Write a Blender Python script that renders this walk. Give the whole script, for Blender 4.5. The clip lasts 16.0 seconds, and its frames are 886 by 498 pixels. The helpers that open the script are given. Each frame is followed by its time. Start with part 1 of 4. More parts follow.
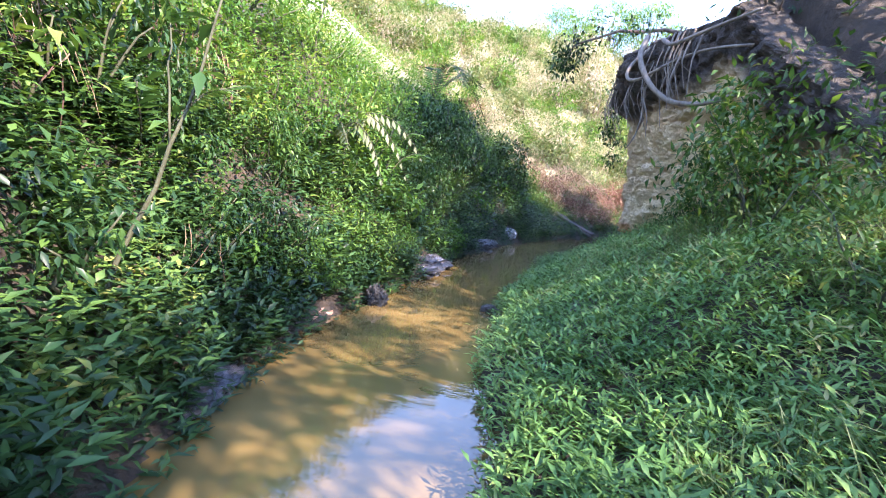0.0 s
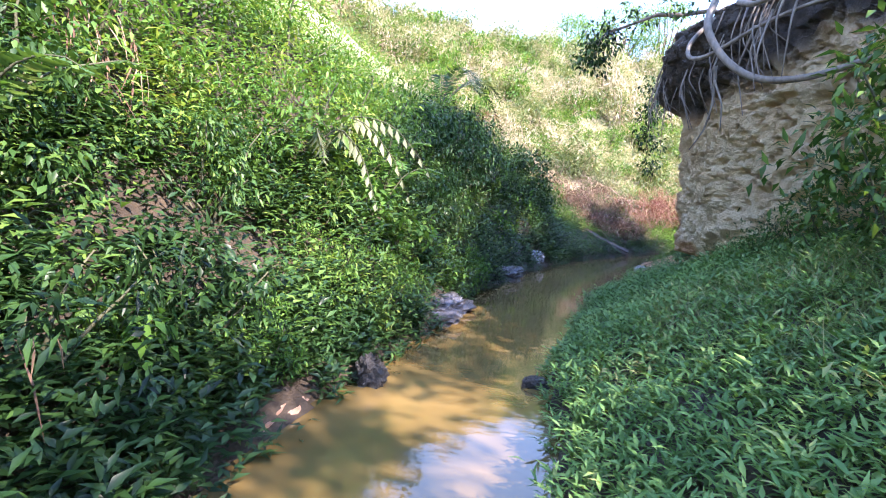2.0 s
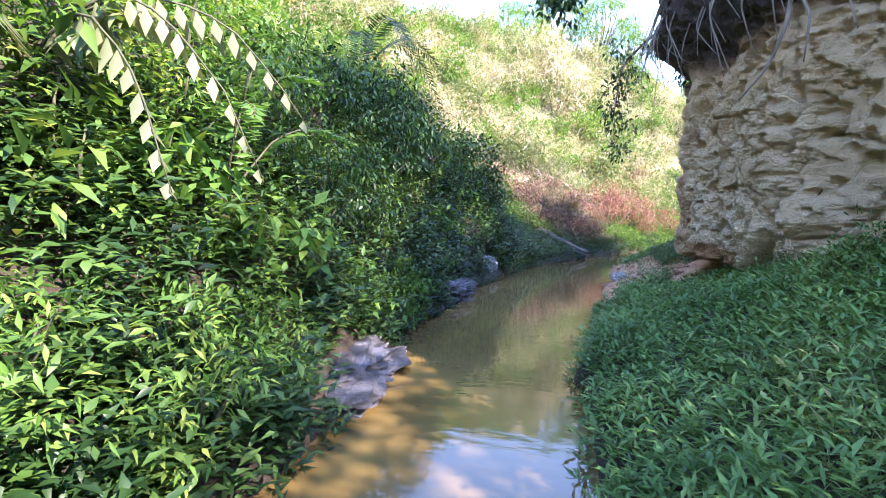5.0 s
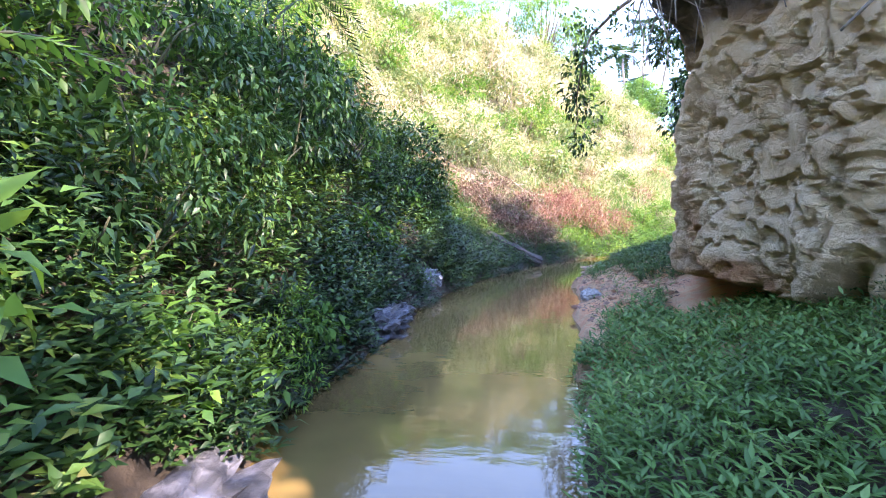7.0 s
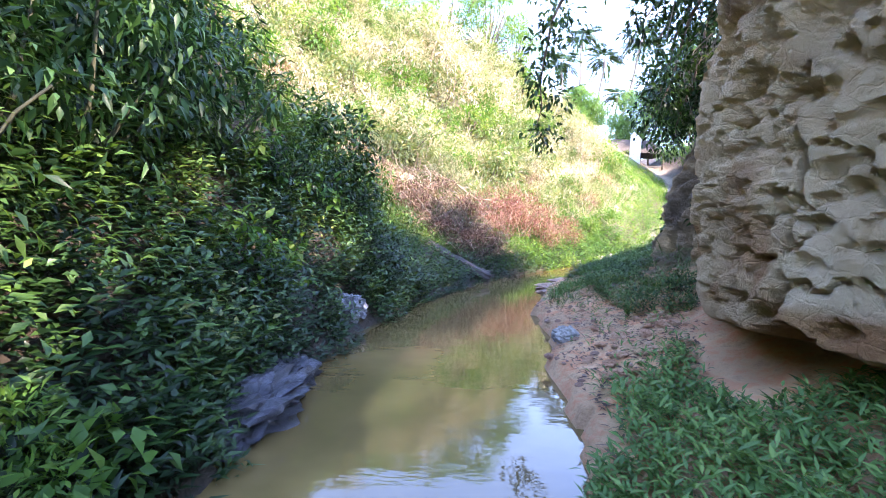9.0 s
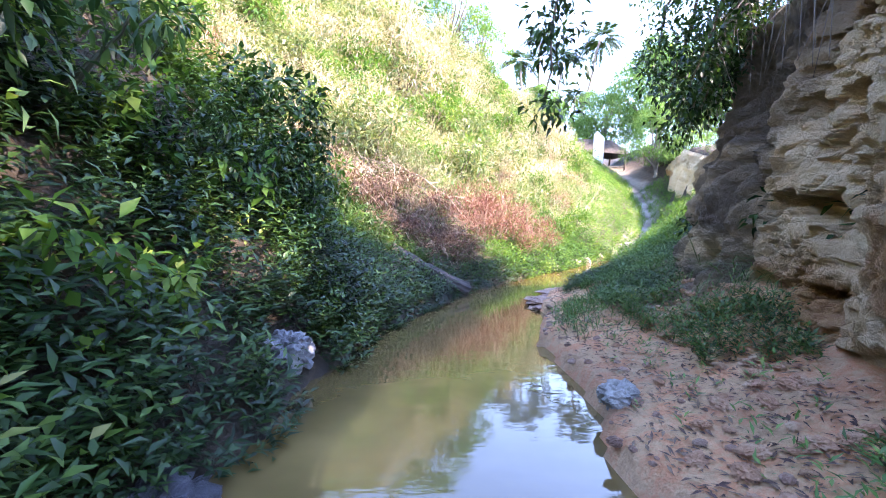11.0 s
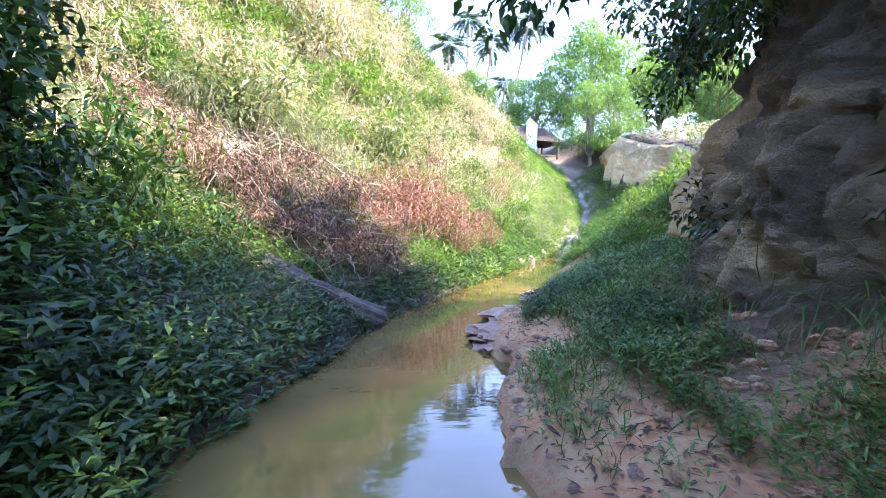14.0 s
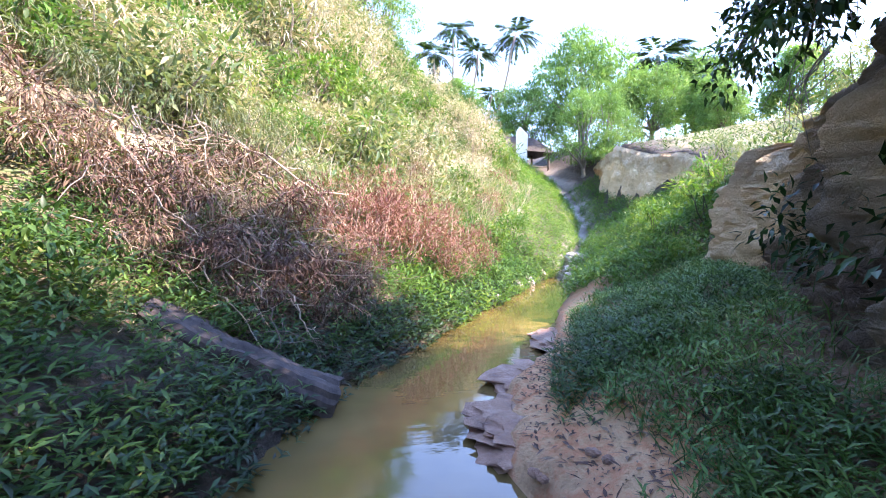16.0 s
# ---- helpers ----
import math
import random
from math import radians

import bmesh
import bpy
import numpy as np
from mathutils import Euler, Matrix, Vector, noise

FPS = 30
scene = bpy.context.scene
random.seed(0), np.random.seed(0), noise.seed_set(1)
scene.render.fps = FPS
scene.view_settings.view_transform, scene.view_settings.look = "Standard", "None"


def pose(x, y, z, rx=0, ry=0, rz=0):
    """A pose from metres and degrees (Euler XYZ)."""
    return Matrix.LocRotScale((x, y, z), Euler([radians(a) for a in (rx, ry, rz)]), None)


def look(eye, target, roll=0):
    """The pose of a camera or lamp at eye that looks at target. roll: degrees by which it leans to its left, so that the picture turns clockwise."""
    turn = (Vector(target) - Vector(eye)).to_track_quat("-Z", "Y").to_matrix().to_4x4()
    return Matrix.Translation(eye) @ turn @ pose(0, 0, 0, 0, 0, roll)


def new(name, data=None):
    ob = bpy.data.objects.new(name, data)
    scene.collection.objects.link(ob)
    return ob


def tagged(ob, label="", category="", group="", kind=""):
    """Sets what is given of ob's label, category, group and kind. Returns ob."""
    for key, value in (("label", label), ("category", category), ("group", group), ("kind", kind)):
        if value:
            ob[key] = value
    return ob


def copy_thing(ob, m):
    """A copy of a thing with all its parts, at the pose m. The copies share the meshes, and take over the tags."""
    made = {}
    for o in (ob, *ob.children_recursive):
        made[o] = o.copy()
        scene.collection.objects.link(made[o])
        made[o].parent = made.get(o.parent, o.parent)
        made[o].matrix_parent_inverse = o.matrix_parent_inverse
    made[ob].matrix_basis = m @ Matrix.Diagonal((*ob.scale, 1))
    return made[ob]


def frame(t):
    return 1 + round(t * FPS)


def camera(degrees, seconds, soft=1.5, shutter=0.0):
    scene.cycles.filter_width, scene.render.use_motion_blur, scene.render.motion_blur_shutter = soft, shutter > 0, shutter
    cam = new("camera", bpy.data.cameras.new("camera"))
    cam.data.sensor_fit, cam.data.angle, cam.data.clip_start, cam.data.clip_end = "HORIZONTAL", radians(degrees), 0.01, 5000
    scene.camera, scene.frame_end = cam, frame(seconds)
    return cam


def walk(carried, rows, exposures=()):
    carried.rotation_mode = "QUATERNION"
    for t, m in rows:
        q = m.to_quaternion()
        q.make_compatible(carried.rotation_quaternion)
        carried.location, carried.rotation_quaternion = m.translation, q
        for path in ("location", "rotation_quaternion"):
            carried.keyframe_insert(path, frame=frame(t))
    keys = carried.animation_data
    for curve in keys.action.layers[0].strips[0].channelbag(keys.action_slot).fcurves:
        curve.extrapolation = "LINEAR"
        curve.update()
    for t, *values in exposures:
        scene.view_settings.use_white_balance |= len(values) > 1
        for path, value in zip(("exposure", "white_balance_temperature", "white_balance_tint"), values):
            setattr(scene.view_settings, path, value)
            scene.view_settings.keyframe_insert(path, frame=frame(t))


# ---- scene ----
cam = camera(86.5, 16.0, 1.05)
PATH = [
    (0, (2.948, -0.522, 1.678), (2.308, 1.355, 1.418), 4.9),
    (0.5, (2.856, -0.011, 1.661), (2.176, 1.854, 1.418), 4.2),
    (1, (2.724, 0.443, 1.687), (1.993, 2.295, 1.5), 2.8),
    (1.5, (2.477, 0.905, 1.673), (1.725, 2.749, 1.491), 2.2),
    (2, (2.25, 1.376, 1.708), (1.538, 3.236, 1.526), 2.0),
    (2.5, (2.131, 1.899, 1.689), (1.479, 3.781, 1.51), 1.3),
    (3, (1.988, 2.351, 1.723), (1.388, 4.248, 1.518), 0.7),
    (3.5, (1.809, 2.865, 1.722), (1.241, 4.771, 1.51), 0.9),
    (4, (1.639, 3.286, 1.717), (1.123, 5.208, 1.518), 1.7),
    (4.2, (1.585, 3.48, 1.693), (1.081, 5.406, 1.498), 1.6),
    (6.3, (1.22, 5.834, 1.556), (0.887, 7.801, 1.405), 1.2),
    (6.5, (1.194, 6.06, 1.571), (0.896, 8.031, 1.412), 1.3),
    (7, (1.167, 6.51, 1.618), (0.93, 8.489, 1.452), 1.1),
    (7.5, (1.094, 7.103, 1.663), (0.938, 9.091, 1.504), 1.8),
    (8, (1.069, 7.616, 1.652), (0.994, 9.608, 1.495), 2.2),
    (8.5, (1.091, 8.241, 1.677), (1.076, 10.236, 1.54), 2.4),
    (8.7, (1.08, 8.455, 1.68), (1.083, 10.45, 1.54), 2.4),
    (10.8, (0.848, 10.684, 1.61), (1.026, 12.671, 1.461), 2.6),
    (11, (0.801, 10.923, 1.63), (1.013, 12.908, 1.498), 2.5),
    (11.5, (0.772, 11.422, 1.653), (1.082, 13.394, 1.525), 2.9),
    (12, (0.983, 11.996, 1.63), (1.364, 13.955, 1.507), 2.4),
    (12.5, (1.13, 12.431, 1.627), (1.571, 14.378, 1.499), 1.9),
    (13, (1.25, 12.967, 1.661), (1.732, 14.903, 1.522), 1.6),
    (13.5, (1.387, 13.437, 1.643), (1.893, 15.366, 1.484), 2.0),
    (14, (1.559, 14.042, 1.673), (2.056, 15.973, 1.519), 1.8),
    (14.5, (1.687, 14.593, 1.68), (2.177, 16.527, 1.536), 1.2),
    (15, (1.82, 15.174, 1.728), (2.346, 17.099, 1.596), 1.4),
    (15.5, (1.982, 15.741, 1.724), (2.531, 17.661, 1.601), 1.8),
    (16, (2.131, 16.257, 1.753), (2.685, 18.176, 1.655), 1.7),
]
walk(cam, [(t, look(eye, target, roll)) for t, eye, target, roll in PATH],
     exposures=[(0.0, 3.45, 6500, 30), (4.0, 3.5, 6500, 30), (7.0, 3.85, 6700, 32), (12.0, 3.8, 6700, 32), (14.5, 3.5, 6500, 30), (16.0, 3.35, 6500, 30)])

# ---- world and sun ----
SUN_EL, SUN_AZ = 41.0, 110.0        # degrees; azimuth from +y towards +x
world = bpy.data.worlds.new("world")
scene.world = world
world.use_nodes = True
wn = world.node_tree
sky = wn.nodes.new("ShaderNodeTexSky")
sky.sky_type = 'NISHITA'
sky.sun_disc = False
sky.sun_elevation, sky.sun_rotation = radians(SUN_EL), radians(SUN_AZ)
sky.air_density, sky.dust_density, sky.ozone_density = 1.0, 0.0, 3.5
wn.nodes["Background"].inputs["Strength"].default_value = 0.15
wn.links.new(sky.outputs["Color"], wn.nodes["Background"].inputs["Color"])
sun_data = bpy.data.lights.new("sun", 'SUN')
sun_data.energy, sun_data.angle, sun_data.color = 2.7, radians(0.6), (1.0, 0.94, 0.82)
sun_dir = Vector((math.sin(radians(SUN_AZ)) * math.cos(radians(SUN_EL)), math.cos(radians(SUN_AZ)) * math.cos(radians(SUN_EL)), math.sin(radians(SUN_EL))))
sun = new("sun", sun_data)
sun.matrix_world = look(sun_dir * 60, (0, 0, 0))


# ---- materials ----
def material(name):
    m = bpy.data.materials.new(name)
    m.use_nodes = True
    return m, m.node_tree, m.node_tree.nodes["Principled BSDF"]


def node(nt, kind, **sets):
    n = nt.nodes.new(kind)
    for k, v in sets.items():
        n.inputs[k].default_value = v
    return n


def ramp(nt, src, stops):
    r = nt.nodes.new("ShaderNodeValToRGB")
    while len(r.color_ramp.elements) < len(stops):
        r.color_ramp.elements.new(0.5)
    for e, (p, c) in zip(r.color_ramp.elements, stops):
        e.position, e.color = p, (*c, 1)
    nt.links.new(src, r.inputs["Fac"])
    return r.outputs["Color"]


def mix(nt, fac, a, b, mode='MIX'):
    m = nt.nodes.new("ShaderNodeMix")
    m.data_type, m.blend_type = 'RGBA', mode
    for sock, v in ((m.inputs["Factor"], fac), (m.inputs["A"], a), (m.inputs["B"], b)):
        if isinstance(v, (int, float)):
            sock.default_value = v
        elif isinstance(v, tuple):
            sock.default_value = (*v, 1)
        else:
            nt.links.new(v, sock)
    return m.outputs["Result"]


def grain(nt, scale, detail=6, rough=0.6, stretch=None):
    tc = nt.nodes.new("ShaderNodeNewGeometry")
    n = node(nt, "ShaderNodeTexNoise", Scale=scale, Detail=detail, Roughness=rough)
    src = tc.outputs["Position"]
    if stretch:
        mp = node(nt, "ShaderNodeMapping", Scale=stretch)
        nt.links.new(src, mp.inputs["Vector"])
        src = mp.outputs["Vector"]
    nt.links.new(src, n.inputs["Vector"])
    return n.outputs["Fac"]


def grain_colour(nt, scale):
    geo = nt.nodes.new("ShaderNodeNewGeometry")
    n = node(nt, "ShaderNodeTexNoise", Scale=scale, Detail=4)
    nt.links.new(geo.outputs["Position"], n.inputs["Vector"])
    return n.outputs["Color"]


def bump(nt, bsdf, height, strength, dist):
    b = node(nt, "ShaderNodeBump", Strength=strength, Distance=dist)
    nt.links.new(height, b.inputs["Height"])
    nt.links.new(b.outputs["Normal"], bsdf.inputs["Normal"])


def leaf_material(name, stops, rough=0.45, through_light=0.35, patch=0.8):
    """Leaf colour from a ramp, varied leaf by leaf and in patches."""
    m, nt, p = material(name)
    geo = nt.nodes.new("ShaderNodeNewGeometry")
    big = grain(nt, patch, 3)
    add = nt.nodes.new("ShaderNodeMath")
    add.operation = 'MULTIPLY_ADD'
    nt.links.new(geo.outputs["Random Per Island"], add.inputs[0])
    add.inputs[1].default_value = 0.6
    sub = nt.nodes.new("ShaderNodeMath")
    sub.operation = 'MULTIPLY_ADD'
    nt.links.new(big, sub.inputs[0])
    sub.inputs[1].default_value, sub.inputs[2].default_value = 1.6, -0.6
    nt.links.new(sub.outputs[0], add.inputs[2])
    col = ramp(nt, add.outputs[0], stops)
    nt.links.new(col, p.inputs["Base Color"])
    p.inputs["Roughness"].default_value = rough
    p.inputs["Specular IOR Level"].default_value = 0.28
    tr = nt.nodes.new("ShaderNodeBsdfTranslucent")
    warm = mix(nt, 1.0, col, (1.15, 1.12, 0.65), 'MULTIPLY')
    nt.links.new(warm, tr.inputs["Color"])
    mx = nt.nodes.new("ShaderNodeMixShader")
    mx.inputs[0].default_value = through_light
    nt.links.new(p.outputs[0], mx.inputs[1])
    nt.links.new(tr.outputs[0], mx.inputs[2])
    nt.links.new(mx.outputs[0], nt.nodes["Material Output"].inputs["Surface"])
    return m


def bark_material(name, a, b, rough=0.85):
    m, nt, p = material(name)
    g = grain(nt, 9, 8, 0.7, (1, 1, 0.35))
    nt.links.new(ramp(nt, g, [(0.3, a), (0.7, b)]), p.inputs["Base Color"])
    p.inputs["Roughness"].default_value = rough
    bump(nt, p, grain(nt, 40, 4), 0.6, 0.01)
    return m


def stone_material(name, a, b, c, rough):
    m, nt, p = material(name)
    base = ramp(nt, grain(nt, 5, 8, 0.65), [(0.3, a), (0.5, b), (0.7, c)])
    nt.links.new(base, p.inputs["Base Color"])
    p.inputs["Roughness"].default_value = rough
    bump(nt, p, grain(nt, 18, 9, 0.72), 1.0, 0.04)
    return m


LEAF_HERB = leaf_material("leaf_herb", [(0.1, (0.02, 0.05, 0.01)), (0.5, (0.048, 0.11, 0.022)), (0.85, (0.11, 0.19, 0.036)), (1.0, (0.24, 0.23, 0.07))])
# green pulled darker to stand in for shade missing on the left bank
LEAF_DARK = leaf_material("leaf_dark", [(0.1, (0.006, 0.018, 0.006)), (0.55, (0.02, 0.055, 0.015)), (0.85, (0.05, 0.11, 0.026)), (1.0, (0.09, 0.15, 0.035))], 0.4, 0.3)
LEAF_VINE = leaf_material("leaf_vine", [(0.1, (0.01, 0.03, 0.008)), (0.6, (0.032, 0.085, 0.018)), (1.0, (0.1, 0.18, 0.035))], 0.45, 0.35)
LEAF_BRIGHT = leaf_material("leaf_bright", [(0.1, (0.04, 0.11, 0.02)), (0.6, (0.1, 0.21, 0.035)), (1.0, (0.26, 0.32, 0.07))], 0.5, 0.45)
LEAF_GRASS = leaf_material("leaf_grass", [(0.05, (0.045, 0.11, 0.026)), (0.5, (0.1, 0.215, 0.055)), (0.85, (0.2, 0.31, 0.08)), (1.0, (0.36, 0.31, 0.12))], 0.45, 0.35, 0.9)
LEAF_OLIVE = leaf_material("leaf_olive", [(0.1, (0.075, 0.125, 0.045)), (0.55, (0.16, 0.21, 0.085)), (1.0, (0.38, 0.35, 0.21))], 0.55, 0.4)
LEAF_DRY = leaf_material("leaf_dry", [(0.0, (0.035, 0.018, 0.014)), (0.45, (0.11, 0.058, 0.042)), (0.8, (0.24, 0.16, 0.1)), (1.0, (0.42, 0.34, 0.23))], 0.7, 0.2)
LEAF_RED = leaf_material("leaf_red", [(0.0, (0.1, 0.035, 0.03)), (0.5, (0.24, 0.11, 0.085)), (0.85, (0.4, 0.24, 0.18)), (1.0, (0.5, 0.36, 0.24))], 0.7, 0.25)
LEAF_PALE = leaf_material("leaf_pale", [(0.0, (0.3, 0.26, 0.17)), (0.5, (0.42, 0.36, 0.24)), (1.0, (0.55, 0.48, 0.34))], 0.7, 0.25)
LEAF_GREYED = leaf_material("leaf_greyed", [(0.0, (0.06, 0.08, 0.04)), (0.6, (0.12, 0.14, 0.07)), (1.0, (0.26, 0.27, 0.13))], 0.55, 0.35)
BARK = bark_material("bark_brown", (0.06, 0.042, 0.028), (0.19, 0.14, 0.1))
BARK_GREY = bark_material("bark_grey", (0.08, 0.066, 0.052), (0.26, 0.22, 0.175))
TWIG_DEAD = bark_material("twig_dead", (0.2, 0.13, 0.09), (0.45, 0.36, 0.26))
STEM = bark_material("stem_green", (0.025, 0.028, 0.012), (0.08, 0.08, 0.04))
STONE_GREY = stone_material("stone_grey", (0.07, 0.07, 0.075), (0.2, 0.2, 0.21), (0.38, 0.37, 0.36), 0.6)
STONE_PALE = stone_material("stone_pale", (0.22, 0.21, 0.19), (0.38, 0.37, 0.34), (0.52, 0.5, 0.47), 0.75)
STONE_WET = stone_material("stone_wet", (0.008, 0.007, 0.006), (0.016, 0.014, 0.012), (0.035, 0.03, 0.027), 0.5)
SLAB = stone_material("slab_damp", (0.015, 0.015, 0.017), (0.055, 0.055, 0.065), (0.17, 0.17, 0.2), 0.3)
CONCRETE = stone_material("white_render", (0.62, 0.6, 0.56), (0.72, 0.71, 0.68), (0.8, 0.8, 0.78), 0.8)
THATCH = stone_material("thatch", (0.07, 0.055, 0.045), (0.12, 0.1, 0.085), (0.18, 0.15, 0.13), 0.9)
MUD_BAR = stone_material("mud_bar", (0.18, 0.1, 0.07), (0.36, 0.2, 0.13), (0.46, 0.32, 0.24), 0.55)


def ground_material():
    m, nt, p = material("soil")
    # soil tones darkened to stand in for deep shade between the bank plants
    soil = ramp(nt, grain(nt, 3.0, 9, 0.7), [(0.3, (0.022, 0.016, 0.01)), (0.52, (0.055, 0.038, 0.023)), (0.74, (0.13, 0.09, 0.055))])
    clay = ramp(nt, grain(nt, 3.4, 10, 0.76), [(0.3, (0.42, 0.22, 0.1)), (0.46, (0.72, 0.44, 0.23)), (0.58, (0.74, 0.31, 0.14)), (0.75, (0.78, 0.56, 0.34))])
    sand = ramp(nt, grain(nt, 2.0, 8, 0.7), [(0.3, (0.28, 0.23, 0.18)), (0.7, (0.52, 0.46, 0.38))])
    turf = ramp(nt, grain(nt, 0.9, 8, 0.7), [(0.3, (0.09, 0.11, 0.04)), (0.5, (0.22, 0.2, 0.1)), (0.7, (0.46, 0.37, 0.26))])
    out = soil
    for name, col in (("clay", clay), ("sand", sand), ("turf", turf)):
        at = nt.nodes.new("ShaderNodeAttribute")
        at.attribute_name = name
        out = mix(nt, at.outputs["Fac"], out, col)
    nt.links.new(out, p.inputs["Base Color"])
    p.inputs["Roughness"].default_value = 0.8
    bump(nt, p, grain(nt, 11, 9, 0.72), 1.0, 0.09)
    return m


def cliff_material():
    m, nt, p = material("sandstone")
    base = ramp(nt, grain(nt, 1.6, 10, 0.68, (1, 1, 1.1)), [(0.26, (0.5, 0.33, 0.16)), (0.44, (0.74, 0.53, 0.28)), (0.7, (0.84, 0.66, 0.4))])
    orange = ramp(nt, grain(nt, 4, 8, 0.7), [(0.35, (0.36, 0.15, 0.05)), (0.65, (0.58, 0.33, 0.13))])
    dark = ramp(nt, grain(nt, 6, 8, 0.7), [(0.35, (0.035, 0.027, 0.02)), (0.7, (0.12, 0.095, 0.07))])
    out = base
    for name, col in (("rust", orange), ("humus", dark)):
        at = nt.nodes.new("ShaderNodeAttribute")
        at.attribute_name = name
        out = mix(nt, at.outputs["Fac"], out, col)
    nt.links.new(out, p.inputs["Base Color"])
    p.inputs["Roughness"].default_value = 0.9
    vor = node(nt, "ShaderNodeTexVoronoi", Scale=5.0)
    vor.feature = 'DISTANCE_TO_EDGE'
    geo = nt.nodes.new("ShaderNodeNewGeometry")
    warp = mix(nt, 0.22, geo.outputs["Position"], grain_colour(nt, 3.0), 'ADD')
    mp = node(nt, "ShaderNodeMapping", Scale=(1, 1, 1.7))
    nt.links.new(warp, mp.inputs["Vector"])
    nt.links.new(mp.outputs["Vector"], vor.inputs["Vector"])
    crack = ramp(nt, vor.outputs["Distance"], [(0.0, (0.55, 0.55, 0.55)), (0.05, (1, 1, 1))])
    rough = mix(nt, 0.6, grain(nt, 14, 10, 0.78, (1, 1, 0.9)), crack, 'MULTIPLY')
    bump(nt, p, rough, 1.0, 0.14)
    return m


def water_material():
    m, nt, p = material("muddy_water")
    col = ramp(nt, grain(nt, 0.55, 4, 0.5), [(0.35, (0.09, 0.062, 0.022)), (0.55, (0.14, 0.094, 0.034)), (0.72, (0.23, 0.15, 0.055))])
    nt.links.new(col, p.inputs["Base Color"])
    p.inputs["Roughness"].default_value = 0.03
    p.inputs["IOR"].default_value = 1.65
    bump(nt, p, grain(nt, 2.6, 3, 0.5, (1.0, 2.4, 1)), 0.07, 0.03)
    return m


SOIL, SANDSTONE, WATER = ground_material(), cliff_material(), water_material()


# ---- shape helpers ----
rng = np.random.default_rng(7)


def hashed(i, j, k, seed):
    h = (i * 374761393 + j * 668265263 + k * 2147483647 + seed * 1274126177) & 0xFFFFFFFF
    h = ((h ^ (h >> 13)) * 1274126177) & 0xFFFFFFFF
    return ((h ^ (h >> 16)) & 0xFFFF) / 65535.0


def vnoise(x, y, z=0.0, seed=0):
    """Smooth value noise, 0 to 1."""
    x, y, z = np.broadcast_arrays(np.asarray(x, float), np.asarray(y, float), np.asarray(z, float))
    i, j, k = (np.floor(v).astype(np.int64) for v in (x, y, z))
    u, v, w = ((lambda f: f * f * (3 - 2 * f))(a - b) for a, b in ((x, i), (y, j), (z, k)))
    out = 0
    for a in (0, 1):
        for b in (0, 1):
            for c in (0, 1):
                wt = (u if a else 1 - u) * (v if b else 1 - v) * (w if c else 1 - w)
                out = out + wt * hashed(i + a, j + b, k + c, seed)
    return out


def fbm(x, y, z=0.0, octaves=4, seed=0):
    out, amp = 0, 0.5
    for o in range(octaves):
        out = out + amp * (vnoise(x * 2**o, y * 2**o, z * 2**o, seed + o) - 0.5)
        amp *= 0.55
    return out


def step(a, b, v):
    f = np.clip((v - a) / (b - a), 0, 1)
    return f * f * (3 - 2 * f)


def mesh_from(name, verts, faces, mat, smooth=True):
    me = bpy.data.meshes.new(name)
    me.from_pydata(np.asarray(verts, float).tolist(), [], [tuple(f) for f in (faces.tolist() if isinstance(faces, np.ndarray) else faces)])
    me.materials.append(mat)
    if smooth:
        me.polygons.foreach_set("use_smooth", [True] * len(me.polygons))
    me.update()
    return me


def grid_mesh(name, P, mat):
    """A mesh from a grid of places, shape (rows, columns, 3)."""
    r, c = P.shape[:2]
    n = np.arange(r * c).reshape(r, c)
    f = np.stack([n[:-1, :-1], n[:-1, 1:], n[1:, 1:], n[1:, :-1]], -1).reshape(-1, 4)
    return mesh_from(name, P.reshape(-1, 3), f, mat)


def part(name, me, parent=None, label=""):
    ob = new(name, me)
    if parent is not None:
        ob.parent = parent
    return tagged(ob, label)


def unit(v):
    return v / np.maximum(np.linalg.norm(v, axis=-1, keepdims=True), 1e-9)


def leaves(name, sets, mat):
    """One mesh of folded, drooping leaf blades. Each set: base, direction, up (n, 3), length, width (n), droop."""
    V, F, at = [], [], 0
    for P, D, U, L, W, droop in sets:
        n = len(P)
        D = unit(D)
        S = unit(np.cross(D, U) + 1e-6)
        N = np.cross(S, D)
        L, W = np.broadcast_to(L, n)[:, None], np.broadcast_to(W, n)[:, None]
        mid = P + D * L * 0.42
        v = np.stack([P, mid + S * W / 2 + N * W * 0.12, mid - N * W * 0.06, mid - S * W / 2 + N * W * 0.12, P + D * L - N * L * droop], 1)
        b = at + 5 * np.arange(n)[:, None]
        V.append(v.reshape(-1, 3))
        F.append(np.concatenate([b + [0, 2, 1], b + [0, 3, 2], b + [1, 2, 4], b + [2, 3, 4]]))
        at += 5 * n
    V, F = np.concatenate(V), np.concatenate(F)
    me = bpy.data.meshes.new(name)
    me.vertices.add(len(V))
    me.vertices.foreach_set("co", V.astype(np.float32).ravel())
    me.loops.add(3 * len(F))
    me.loops.foreach_set("vertex_index", F.astype(np.int32).ravel())
    me.polygons.add(len(F))
    me.polygons.foreach_set("loop_start", np.arange(0, 3 * len(F), 3, dtype=np.int32))
    me.materials.append(mat)
    me.update(calc_edges=True)
    return me


